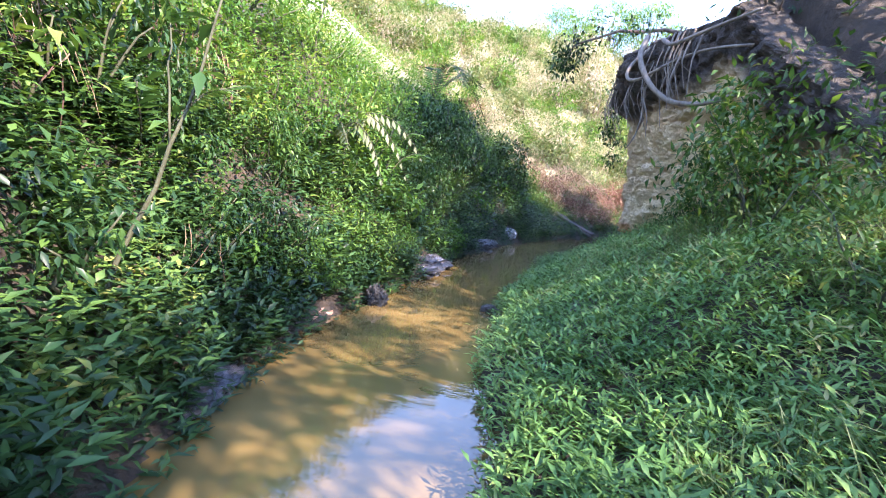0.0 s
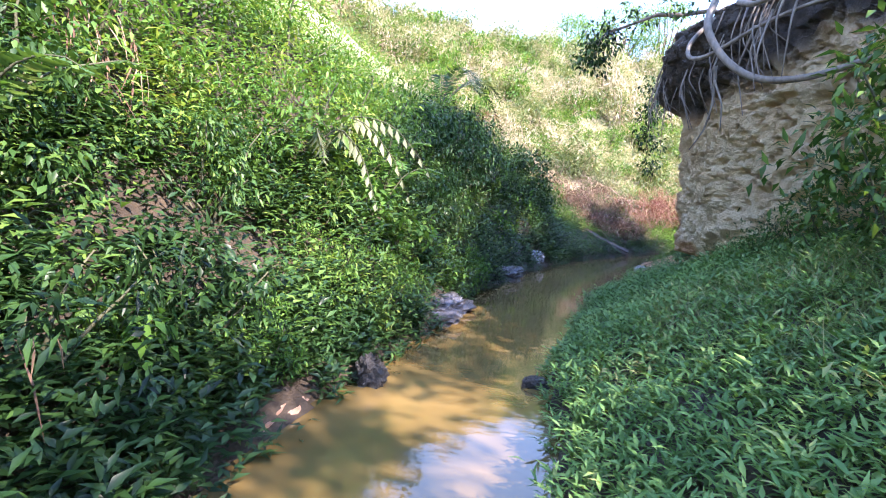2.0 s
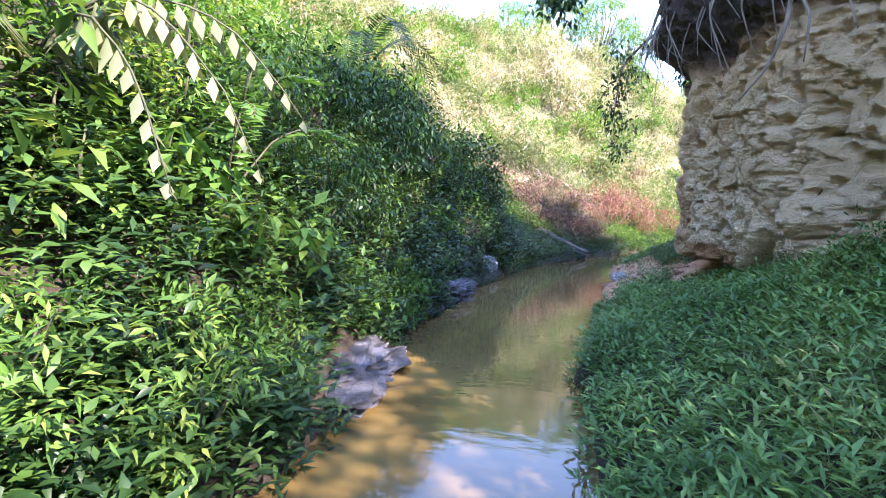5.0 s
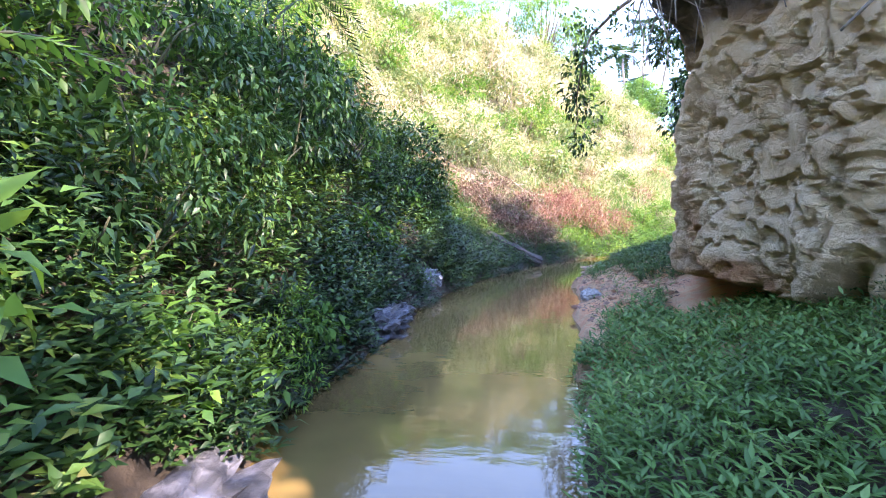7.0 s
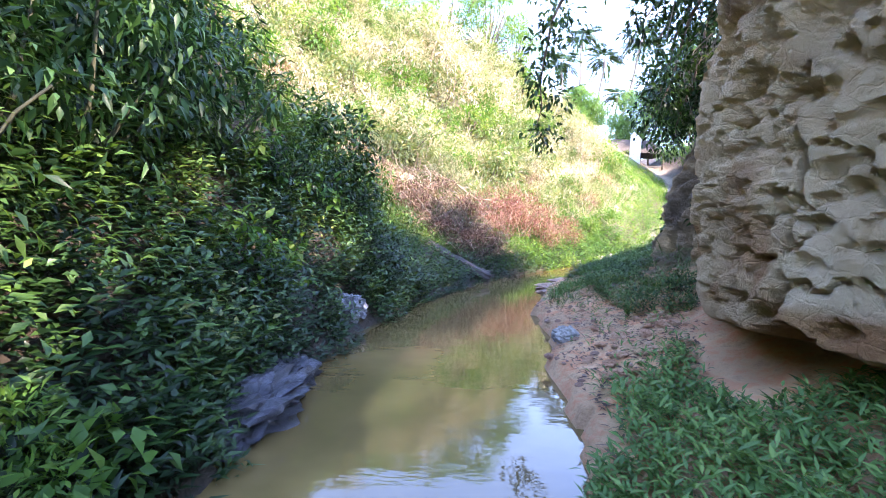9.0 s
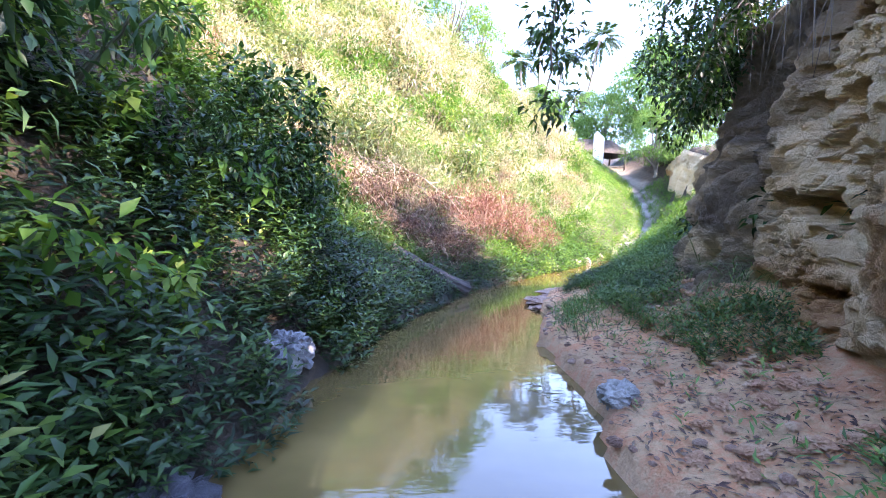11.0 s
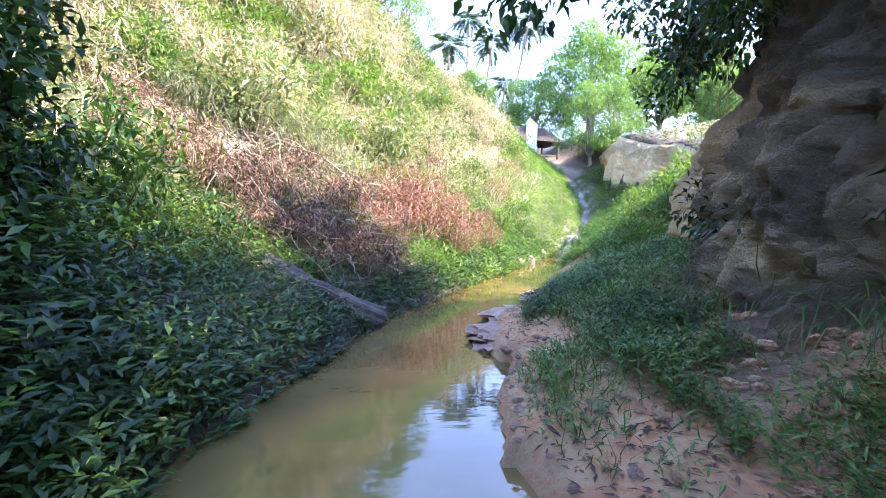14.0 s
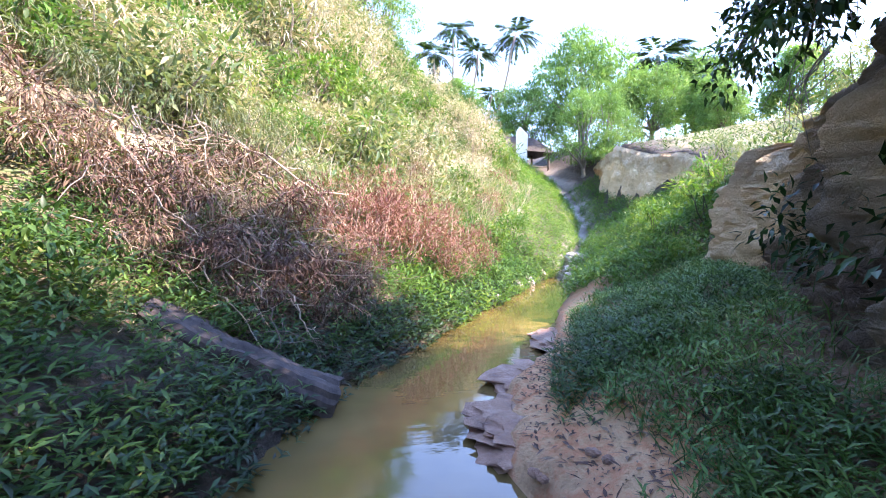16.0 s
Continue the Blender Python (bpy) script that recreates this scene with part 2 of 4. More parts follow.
def tubes(name, lines, mat, sides=6):
    """One mesh of round, tapering, bent stems. Each line: places (n, 3) and radii (n)."""
    V, F, at = [], [], 0
    for pts, rad in lines:
        pts, rad = np.asarray(pts, float), np.broadcast_to(np.asarray(rad, float), len(pts))
        t = unit(np.gradient(pts, axis=0))
        ref = np.array([0, 0, 1.0]) if abs(t[:, 2]).mean() < 0.8 else np.array([1.0, 0, 0])
        a = unit(np.cross(t, ref))
        b = np.cross(t, a)
        ang = np.linspace(0, 2 * np.pi, sides, endpoint=False)
        ring = pts[:, None] + rad[:, None, None] * (np.cos(ang)[None, :, None] * a[:, None] + np.sin(ang)[None, :, None] * b[:, None])
        V.append(ring.reshape(-1, 3))
        n = len(pts)
        for i in range(n - 1):
            for s in range(sides):
                q = (s + 1) % sides
                F.append((at + i * sides + s, at + i * sides + q, at + (i + 1) * sides + q, at + (i + 1) * sides + s))
        F.append(tuple(at + s for s in range(sides))[::-1])
        F.append(tuple(at + (n - 1) * sides + s for s in range(sides)))
        at += n * sides
    return mesh_from(name, np.concatenate(V), F, mat)


def bent(a, b, n=8, sag=0.0, wob=0.05, r=None):
    """A bent line from a to b."""
    r = r or rng
    a, b = np.asarray(a, float), np.asarray(b, float)
    f = np.linspace(0, 1, n)[:, None]
    w = np.cumsum(r.normal(0, wob, (n, 3)), 0)
    w = w - f * w[-1] * 0.9 - (1 - f) * w[0]
    p = a + (b - a) * f + w
    p[:, 2] -= (sag * 4 * f * (1 - f))[:, 0]
    return p


# ---- the lie of the land ----
LEFT = np.array([(-12, 2.2), (-5, 1.4), (1.1, 0.7), (2.3, 0.3), (3.2, 0.0), (5, -0.2), (8.3, -0.1), (9.8, -0.55), (11, -0.4), (13, -0.35), (15, 0.0), (17.3, 0.6), (18.8, 1.2), (20.8, 2.2), (23, 3.8), (25, 5.2), (27.4, 7.1), (30, 9.2), (32, 11), (34, 12.6), (37.3, 15.1), (41, 17), (60, 22)])
RIGHT = np.array([(-12, 4.2), (-5, 3.4), (1.9, 2.6), (3.2, 2.2), (4.3, 2.0), (6, 1.75), (7, 1.7), (9, 1.75), (11.5, 2.1), (14, 2.45), (16, 2.8), (17, 2.85), (18, 3.2), (18.7, 3.55), (19.4, 3.6), (20.8, 4.3), (22, 5.5), (23.7, 6.4), (26.7, 8.5), (27.6, 9.2), (31.7, 11.6), (34, 13.6), (37.5, 16.3), (41, 18.0), (60, 23.5)])
CLIFF = np.array([(-12, 9.5), (-3, 7.5), (4, 6.0), (7, 4.9), (8, 4.4), (9.2, 3.9), (10.1, 3.6), (11, 3.42), (11.6, 3.2), (12.1, 3.12), (13, 3.45), (14, 4.0), (14.6, 4.4), (15.2, 4.75), (16.5, 5.1), (18, 5.35), (20, 6.9), (21.5, 8.5), (22.6, 9.2), (23.2, 9.1), (24.2, 10.4), (28, 14.5), (33, 18.2), (36, 19.5), (41, 19.4), (60, 28)])
TOPS = np.array([(-12, 1.6), (2, 1.5), (5, 2.1), (7, 3.9), (8, 4.9), (12, 5.0), (16, 5.0), (18, 5.2), (20, 4.7), (22.3, 3.3), (24, 3.3), (28, 3.6), (34, 4.5), (36, 4.6), (41, 4.0), (46, 1.2), (60, 0.6)])


def curve(table, y):
    return np.interp(y, table[:, 0], table[:, 1])


def edge_wiggle(y, seed):
    return (fbm(y * 1.3, seed * 3.1, 0, 3, seed)) * 0.35


def xl(y):
    return curve(LEFT, y) + edge_wiggle(y, 3)


def xr(y):
    return curve(RIGHT, y) + edge_wiggle(y, 5)


def xc(y):
    return curve(CLIFF, y)


def bed(y):
    return np.clip((y - 31) * 0.22, 0, 5.5) + np.clip((y - 38) * 0.2, 0, 2.2)


def height(x, y):
    """The ground's height."""
    x, y = np.asarray(x, float), np.asarray(y, float)
    l, r, c, top = xl(y), xr(y), xc(y), curve(TOPS, y)
    far = step(16, 21, y)
    k = 1 - 0.24 * far
    d, e = (l - x) * k, x - r
    near = np.where(d < 2.6, 0.06 + 0.55 * np.clip(d, 0, 0.35) + 1.55 * np.clip(d - 0.35, 0, 2.3), 3.82 + 0.75 * (d - 2.6))
    wide = np.where(d < 6, 0.05 + 0.74 * d, 4.49 + 1.05 * (d - 6))
    left = near + (wide - near) * far
    left = np.where(left > 13, 13 + (left - 13) * 0.12, left)
    gap = np.maximum(c - r, 0.5)
    lush = step(23.5, 26, y)
    rise = step(2, 4.5, y) * (1 - step(8.6, 10.4, y))
    foot = np.clip(0.14 + (0.36 + 0.22 * lush + 0.14 * rise) * e, 0, 1.15 + 1.5 * lush + 0.5 * rise)
    wall = top + 0.22 * np.clip(x - c, 0, 30)
    back = 0.3 + 1.3 * step(9.0, 10.2, y) * (1 - step(24, 26, y))
    right = foot + (wall - foot) * step(back, back + 0.5, x - c)
    right = np.minimum(right, 11 + 0 * right)
    ground = np.where(d > 0, left, np.where(e > 0, right, 0))
    inside = np.clip(np.minimum(-d, -e), 0, 0.6)
    ground = np.where((d <= 0) & (e <= 0), -0.05 - 0.3 * inside, ground)
    out = ground + bed(y)
    out = np.where((d > 0) & (out > 12.5), 12.5 + (out - 12.5) * 0.1, out)
    rough = np.where((d > 0) | (e > 0), 1, 0.15)
    return out + rough * (0.22 * fbm(x * 0.9, y * 0.9, 0, 4, 11) * np.clip(np.maximum(d, e) * 1.2, 0.15, 1.6) + 0.05 * fbm(x * 5, y * 5, 0, 3, 21))


def slope_normal(x, y):
    g = 0.06
    n = np.stack([height(x - g, y) - height(x + g, y), height(x, y - g) - height(x, y + g), np.full(np.shape(x), 2 * g)], -1)
    return unit(n)


def spaced(*runs):
    return np.unique(np.concatenate([np.arange(a, b, s) for a, b, s in runs]).round(3))


gx = np.concatenate([[-900, -300, -120], spaced((-60, -20, 3), (-20, -6, 0.7), (-6, 12, 0.1), (12, 24, 0.5), (24, 60, 3)), [120, 300, 900]])
gy = np.concatenate([[-900, -200, -60], spaced((-30, -4, 2), (-4, 25, 0.1), (25, 45, 0.4), (45, 80, 3)), [120, 300, 900, 2500]])
GX, GY = np.meshgrid(gx, gy)
GZ = height(GX, GY)
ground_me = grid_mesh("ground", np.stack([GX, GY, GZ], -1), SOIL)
patchy = fbm(GX * 0.8, GY * 0.8, 0, 4, 31) + 0.5
clay = step(9.8, 11.2, GY) * (1 - step(25, 30, GY)) * step(-0.6, 0.2, GX - xr(GY)) * (0.75 + 0.25 * step(0.35, 0.6, patchy)) * (1 - 0.8 * step(15.6, 17.0, GY) * step(0.6, 1.3, GX - xr(GY)))
sand = step(27, 33, GY) * (1 - step(0.0, 0.7, xl(GY) - GX)) * (1 - step(0.1, 0.8, GX - xr(GY))) * (0.15 + 0.75 * step(0.42, 0.6, fbm(GX * 1.6, GY * 1.6, 0, 4, 33) + 0.5))
sand = np.maximum(sand, 0.8 * step(0.58, 0.7, patchy) * step(5, 9, xl(GY) - GX))
turf = step(0.8, 3, np.maximum(xl(GY) - GX, GX - xc(GY) - 0.6)) * step(16, 22, GY + np.clip(-GX - 2.5, 0, 6) * 3) * (1 - 0.7 * step(0.55, 0.7, patchy))
for attr, val in (("clay", clay), ("sand", sand), ("turf", turf)):
    a = ground_me.attributes.new(attr, 'FLOAT', 'POINT')
    a.data.foreach_set("value", np.clip(val, 0, 1).ravel().astype(np.float32))
ground = tagged(new("ground", ground_me), "brown earth banks darkened for shade between leaves, with clay and dry turf", "ground", kind="structure")

# water
wy = np.arange(-12, 32.5, 0.25)
WP = np.stack([np.stack([np.full(9, 0.0) + np.linspace(curve(LEFT, y) - 0.5, curve(RIGHT, y) + 0.5, 9), np.full(9, y), np.zeros(9)], -1) for y in wy])
water = tagged(new("water", grid_mesh("water", WP, WATER)), "shallow muddy brown stream with gentle ripples", "stream", kind="structure")


# ---- the sandstone cliff ----
def build_cliff():
    ys = np.concatenate([np.arange(-11, 5, 0.3), np.arange(5, 8, 0.06), np.arange(8, 19.5, 0.034), np.arange(19.5, 25, 0.1), np.arange(25, 45, 0.12), np.arange(45, 60, 0.4)])
    us = np.linspace(0, 1, 150)
    Y, Uu = np.meshgrid(ys, us, indexing="ij")
    low = np.clip(0.1 + 0.36 * (xc(Y) - xr(Y)), 0.3, 1.05) - 0.3 + bed(Y)
    high = curve(TOPS, Y) + bed(Y) + 0.1
    Z = low + (high - low) * Uu
    soft = sum(xc(Y + s) for s in (-0.5, -0.25, 0, 0.25, 0.5)) / 5
    X = soft.copy()
    slope = (xc(Y + 0.4) - xc(Y - 0.4)) / 0.8
    nx, ny = -1 / np.sqrt(1 + slope**2), slope / np.sqrt(1 + slope**2)
    out = 0.55 * fbm(Y * 0.7, Z * 0.5, 0, 3, 41) + 0.09 * fbm(Y * 2.2, Z * 1.6, 0, 4, 43)
    wy, wz = Y + 0.25 * fbm(Y * 2, Z * 2, 0, 3, 65), Z + 0.2 * fbm(Y * 2, Z * 2, 4.0, 3, 66)
    gully = step(15.4, 16.6, Y)
    shelf = vnoise(wy * 1.9, wz * 2.6, 0, 67) * 4
    out += 0.04 * (1 - 0.8 * gully) * (np.floor(shelf) + step(0.0, 0.22, shelf - np.floor(shelf)) - 2)
    chip = vnoise(wy * 7, wz * 9, 0, 68)
    out -= 0.055 * step(0.6, 0.68, chip) * (chip - 0.3) * 2
    out -= 0.09 * (1 - step(0.0, 0.035, np.abs(fbm(wy * 2.4, wz * 0.55, 0, 2, 69))))
    strata = vnoise(Y * 0.8, Z * 5.5 + 0.6 * fbm(Y, Z, 0, 3, 50), 0, 47)
    fine = (1 - 0.85 * gully) * (1 - 0.6 * step(23.5, 25, Y))
    out += gully * 0.4 * (vnoise(Y * 4.2, Z * 0.8, 0, 45) - 0.5) * (1 - step(24, 26, Y))
    out += fine * (0.035 * (strata - 0.5) + 0.07 * fbm(Y * 7, Z * 7, 0, 5, 49) - 0.06 * step(0.62, 0.72, vnoise(Y * 6.5, Z * 11, 0, 44)))
    ledge = np.abs(fbm(Y * 1.6 + Z * 0.5, Z * 2.4, 0, 3, 61))
    out -= 0.1 * (1 - step(0.0, 0.03, ledge)) * (1 - gully)
    out += gully * (0.34 * (vnoise(Y * 4.6, Z * 0.45, 0, 73) - 0.5) + 0.2 * fbm(Y * 9, Z * 2.2, 0, 4, 74)) * (1 - step(24, 26, Y))
    comb = step(13.6, 14.6, Y) * (1 - step(15.6, 16.4, Y))
    pits = vnoise(wy * 3.0, wz * 5.5 + 0.8 * fbm(Y * 2, Z * 2, 0, 2, 4), 0, 53)
    out -= comb * (0.42 * step(0.56, 0.66, pits) + 0.05 * step(0.55, 0.66, strata))
    out -= gully * (0.45 * step(0.4, 0.8, vnoise(Y * 2.0, Z * 0.5, 0, 57)) - 0.45 * fbm(Y * 3.2, Z * 3.2, 0, 4, 58))
    foot = Z - low
    under = step(9.6, 10.8, Y) * (1 - step(13.2, 14, Y))
    out -= under * 0.95 * (1 - step(0.62, 0.78, foot + 0.5 * (vnoise(Y * 1.8, 3.3, 0, 59) - 0.5) + 0.16 * fbm(Y * 5, 1.0, 0, 3, 60)))
    lean = np.where(Y > 14, 0.22, 0.05) * (high - low) * Uu ** 1.2 * (1 - 0.9 * (Y < 14))
    out -= lean
    lip = step(8.5, 10.5, Y) * (1 - step(12.2, 13.4, Y)) * step(0.66, 0.8, Uu) * (1 - step(0.93, 1, Uu))
    out += 0.45 * lip * (0.6 + 0.8 * vnoise(Y * 2, Z * 2, 0, 63))
    out -= 0.5 * step(0.94, 1.0, Uu)
    out *= 1 - 0.65 * step(23.6, 25, Y)
    out += step(26, 28, Y) * (0.5 * (vnoise(Y * 2.0, Z * 0.5, 0, 75) - 0.5) + 0.25 * fbm(Y * 3, Z * 2, 0, 3, 76))
    P = np.stack([X + nx * out, Y + ny * out, Z], -1)
    me = grid_mesh("cliff_wall", P, SANDSTONE)
    me.polygons.foreach_set("use_smooth", np.zeros(len(me.polygons), dtype=bool))
    n1 = fbm(Y * 0.9, Z * 1.1, 0, 4, 71) + 0.5
    rust = step(0.5, 0.62, n1) * (1 - step(0.9, 1.7, foot)) * 0.9 + 0.6 * step(0.62, 0.7, n1)
    rust = np.maximum(rust, comb * 0.7 * step(0.42, 0.58, n1))
    rust = np.maximum(rust, comb * (1 - step(0.3, 1.0, foot + n1 - 0.5)))
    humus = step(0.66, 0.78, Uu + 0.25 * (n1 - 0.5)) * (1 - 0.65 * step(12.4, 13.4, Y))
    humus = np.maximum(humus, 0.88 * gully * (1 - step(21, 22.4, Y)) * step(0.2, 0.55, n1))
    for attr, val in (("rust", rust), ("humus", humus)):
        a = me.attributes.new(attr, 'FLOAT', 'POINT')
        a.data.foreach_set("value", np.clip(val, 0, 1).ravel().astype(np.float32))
    return tagged(new("wall_cliff", me), "eroded tan sandstone cliff with dark soil lip", "cliff", kind="structure")


cliff = build_cliff()


# ---- growing things ----
def on_ground(n, x0, x1, y0, y1, keep):
    """Random places on the ground inside a box for which keep(x, y) holds."""
    x, y = rng.uniform(x0, x1, n), rng.uniform(y0, y1, n)
    ok = rng.uniform(0, 1, n) < keep(x, y)
    x, y = x[ok], y[ok]
    return np.stack([x, y, height(x, y)], -1), slope_normal(x, y)


def herb_sets(P, N, tall, per, length, width, droop=0.25, lean=0.5, spread=0.8):
    """Leafy stems on places P: per leaves each up a stem that leans out along N."""
    n = len(P)
    h = tall * rng.uniform(0.45, 1.2, n)
    axis = unit(np.array([0, 0, 1.0]) + lean * N + rng.normal(0, 0.22, (n, 3)))
    sets = []
    turn = rng.uniform(0, 6.28, n)
    for i in range(per):
        f = (i + rng.uniform(0.2, 1, n)) / per
        base = P + axis * (h * f)[:, None] + rng.normal(0, 0.015, (n, 3))
        a = turn + i * 2.4
        side = np.stack([np.cos(a), np.sin(a), np.zeros(n)], -1)
        D = side * spread + axis * rng.uniform(0.1, 0.7, (n, 1)) + 0.25 * N
        sets.append((base, D, axis, length * rng.uniform(0.6, 1.25, n), width * rng.uniform(0.7, 1.2, n), droop))
    return sets


def blade_sets(P, tall, width, droop=0.35):
    n = len(P)
    D = np.stack([rng.normal(0, 0.45, n), rng.normal(0, 0.45, n), np.ones(n)], -1)
    U = np.stack([rng.normal(0, 1, n), rng.normal(0, 1, n), np.full(n, 0.3)], -1)
    return [(P, D, U, tall * rng.uniform(0.5, 1.3, n), width, droop)]


def stuff(name, me, label, category):
    return tagged(new(name, me), label, category, kind="stuff")

# ---- ground cover ----
def left_bank(lo, hi):
    def keep(x, y):
        d = xl(y) - x
        clear = 1
        for cx, cy, rx, ry in ((-0.15, 8.25, 0.38, 0.9), (-0.15, 12.4, 0.34, 0.65), (-0.15, 13.3, 0.22, 0.4), (-0.1, 15.35, 0.36, 0.55), (-0.05, 4.3, 0.2, 0.4), (1.6, 20.7, 0.9, 0.2)):
            clear = clear * (((x - cx) / rx) ** 2 + ((y - cy) / ry) ** 2 > 1)
        return (d > lo) & (d < hi) & (clear > 0)
    return keep


def right_grass(x, y):
    e, c = x - xr(y), xc(y) - x
    bare = step(12.2, 13.2, y) * (1 - step(16.0, 17.6, y - 0.9 * (x - 3.3)))
    spot = vnoise(x * 1.3, y * 1.3, 0, 81)
    dense = (1 - 0.93 * bare) * np.where((y > 18) & (e < 1.2), step(0.3, 0.55, spot), 1) * step(0.12, 0.4, e + 0.3 * (y < 11.5) - 0.45 * ((y > 18.3) & (y < 22)))

    return ((e > -0.1) & (c > 0.05 - 0.6 * ((y > 8) & (y < 11.6)))) * dense


P, N = on_ground(36000, 1.2, 8, -3, 12.8, right_grass)
stuff("bank_herbs", leaves("bank_herbs", herb_sets(P, N, 0.1 + 0.2 * vnoise(P[:, 0] * 1.6, P[:, 1] * 1.6, 0, 88), 7, 0.095, 0.024, 0.22, 0.3), LEAF_GRASS), "dense low green herbs with narrow leaves covering the bank", "ground cover")
P, N = on_ground(20000, 2.5, 10, 12.8, 25, right_grass)
stuff("bank_herbs", leaves("bank_herbs", herb_sets(P, N, 0.16, 6, 0.09, 0.02, 0.22, 0.3), LEAF_GRASS), "patchy low green herbs on clay under the cliff", "ground cover")
P, N = on_ground(52000, 2.5, 12, 16, 28, right_grass)
stuff("grass", leaves("grass", blade_sets(P, 0.2, 0.01, 0.5), LEAF_HERB), "thin drooping grass on the slope below the cliff", "grass")
P, N = on_ground(26000, 2, 6.5, -2, 11, lambda x, y: ((x - xr(y) > 0.8) & (xc(y) - x > 0.1)) * step(0.4, 0.6, vnoise(x * 0.8, y * 0.8, 0, 83)))
stuff("dry_grass", leaves("dry_grass", blade_sets(P, 0.26, 0.01, 0.6), LEAF_OLIVE), "sparse straw coloured grass among the herbs", "grass")

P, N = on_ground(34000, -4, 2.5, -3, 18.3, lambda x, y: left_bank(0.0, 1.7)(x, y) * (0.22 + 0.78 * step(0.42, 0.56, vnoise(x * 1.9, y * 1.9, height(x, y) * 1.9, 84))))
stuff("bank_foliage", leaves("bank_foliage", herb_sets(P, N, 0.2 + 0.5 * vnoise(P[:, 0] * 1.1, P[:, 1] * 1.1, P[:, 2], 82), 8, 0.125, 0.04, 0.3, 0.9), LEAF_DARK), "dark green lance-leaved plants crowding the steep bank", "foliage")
P, N = on_ground(12000, -5, 1.5, -3, 19, lambda x, y: left_bank(0.25, 3.2)(x, y) * step(0.42, 0.6, vnoise(x * 0.7, y * 0.7, height(x, y) * 0.7, 85)))
stuff("bank_foliage", leaves("bank_foliage", herb_sets(P, N, 0.6, 10, 0.115, 0.042, 0.3, 0.9), LEAF_HERB), "leafy mid-green plants on the steep bank", "foliage")
# bank top gets the lighter leaf, so its colour carries the sunlight
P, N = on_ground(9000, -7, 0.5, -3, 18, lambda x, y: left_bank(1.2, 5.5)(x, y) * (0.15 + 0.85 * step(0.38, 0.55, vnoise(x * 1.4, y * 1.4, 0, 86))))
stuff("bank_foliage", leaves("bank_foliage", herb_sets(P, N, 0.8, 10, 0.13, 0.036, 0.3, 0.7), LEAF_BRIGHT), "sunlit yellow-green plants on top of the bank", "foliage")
P, N = on_ground(3600, -4, 1.5, -2, 6, lambda x, y: left_bank(0.5, 2.6)(x, y) * step(0.5, 0.65, vnoise(x, y * 0.8, 0, 87)))
stuff("dry_stalks", leaves("dry_stalks", [(P + N * 0.25 + [0, 0, 0.45], np.stack([rng.normal(0.15, 0.3, len(P)), rng.normal(0, 0.3, len(P)), np.full(len(P), -1.0)], -1), N, rng.uniform(0.2, 0.6, len(P)), 0.014, 0.1)], LEAF_DRY), "dead brown hanging stalks and leaves on the bank", "dry stalks")

P, N = on_ground(56000, -6, 11, 16.6, 32, lambda x, y: left_bank(0.02, 4.5)(x, y) * (0.5 + 0.5 * step(0.4, 0.6, vnoise(x * 0.9, y * 0.9, 0, 89))))
stuff("bank_foliage", leaves("bank_foliage", herb_sets(P, N, 0.3, 7, 0.11, 0.03, 0.25, 0.5), LEAF_HERB), "green creeping plants at the water edge below the hill", "foliage")
P, N = on_ground(60000, -32, 14, 17, 55, lambda x, y: left_bank(3.5, 26)(x, y) * (0.1 + 0.9 * step(0.4, 0.6, vnoise(x * 0.7, y * 0.7, 0, 90))))
stuff("hill_scrub", leaves("hill_scrub", herb_sets(P, N, 0.7, 7, 0.26, 0.07, 0.25, 0.5), LEAF_OLIVE), "sunlit yellow-green scrub covering the hillside", "scrub")
P, N = on_ground(60000, -32, 14, 17, 50, lambda x, y: left_bank(2.5, 22)(x, y) * step(0.45, 0.6, vnoise(x * 0.4, y * 0.4, 0, 91)))
stuff("dry_grass", leaves("dry_grass", blade_sets(P, 0.8, 0.03), LEAF_PALE), "pale dry grass on the hillside", "grass")
P, N = on_ground(9000, 4, 45, 0, 60, lambda x, y: x - xc(y) > 0.7)
stuff("hill_scrub", leaves("hill_scrub", herb_sets(P, N, 0.7, 7, 0.24, 0.07, 0.25, 0.3), LEAF_HERB), "green scrub above the cliff", "scrub")
P, N = on_ground(16000, 8, 22, 23.5, 44, lambda x, y: (x - xr(y) > -0.2) & (xc(y) - x > 0))
stuff("bank_herbs", leaves("bank_herbs", herb_sets(P, N, 0.4, 6, 0.16, 0.045, 0.22, 0.3), LEAF_BRIGHT), "sunlit green plants along the far bank", "ground cover")
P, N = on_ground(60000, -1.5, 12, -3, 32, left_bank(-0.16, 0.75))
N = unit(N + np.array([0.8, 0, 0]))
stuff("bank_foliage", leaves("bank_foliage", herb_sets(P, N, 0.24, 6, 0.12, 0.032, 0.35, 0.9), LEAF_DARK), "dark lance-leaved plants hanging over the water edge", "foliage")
P, N = on_ground(14000, -4, 4, 20.5, 26, lambda x, y: left_bank(0.5, 6)(x, y) * step(0.3, 0.5, vnoise(x * 0.8, y * 0.8, 0, 93)))
n = len(P)
stuff("leaf_litter", leaves("leaf_litter", [(P + [0, 0, 0.04], rng.normal(0, 1, (n, 3)) * [1, 1, 0.35], N, rng.uniform(0.06, 0.2, n), 0.02, 0.1)], LEAF_DRY), "brown dead leaves lying on the slope", "leaf litter")
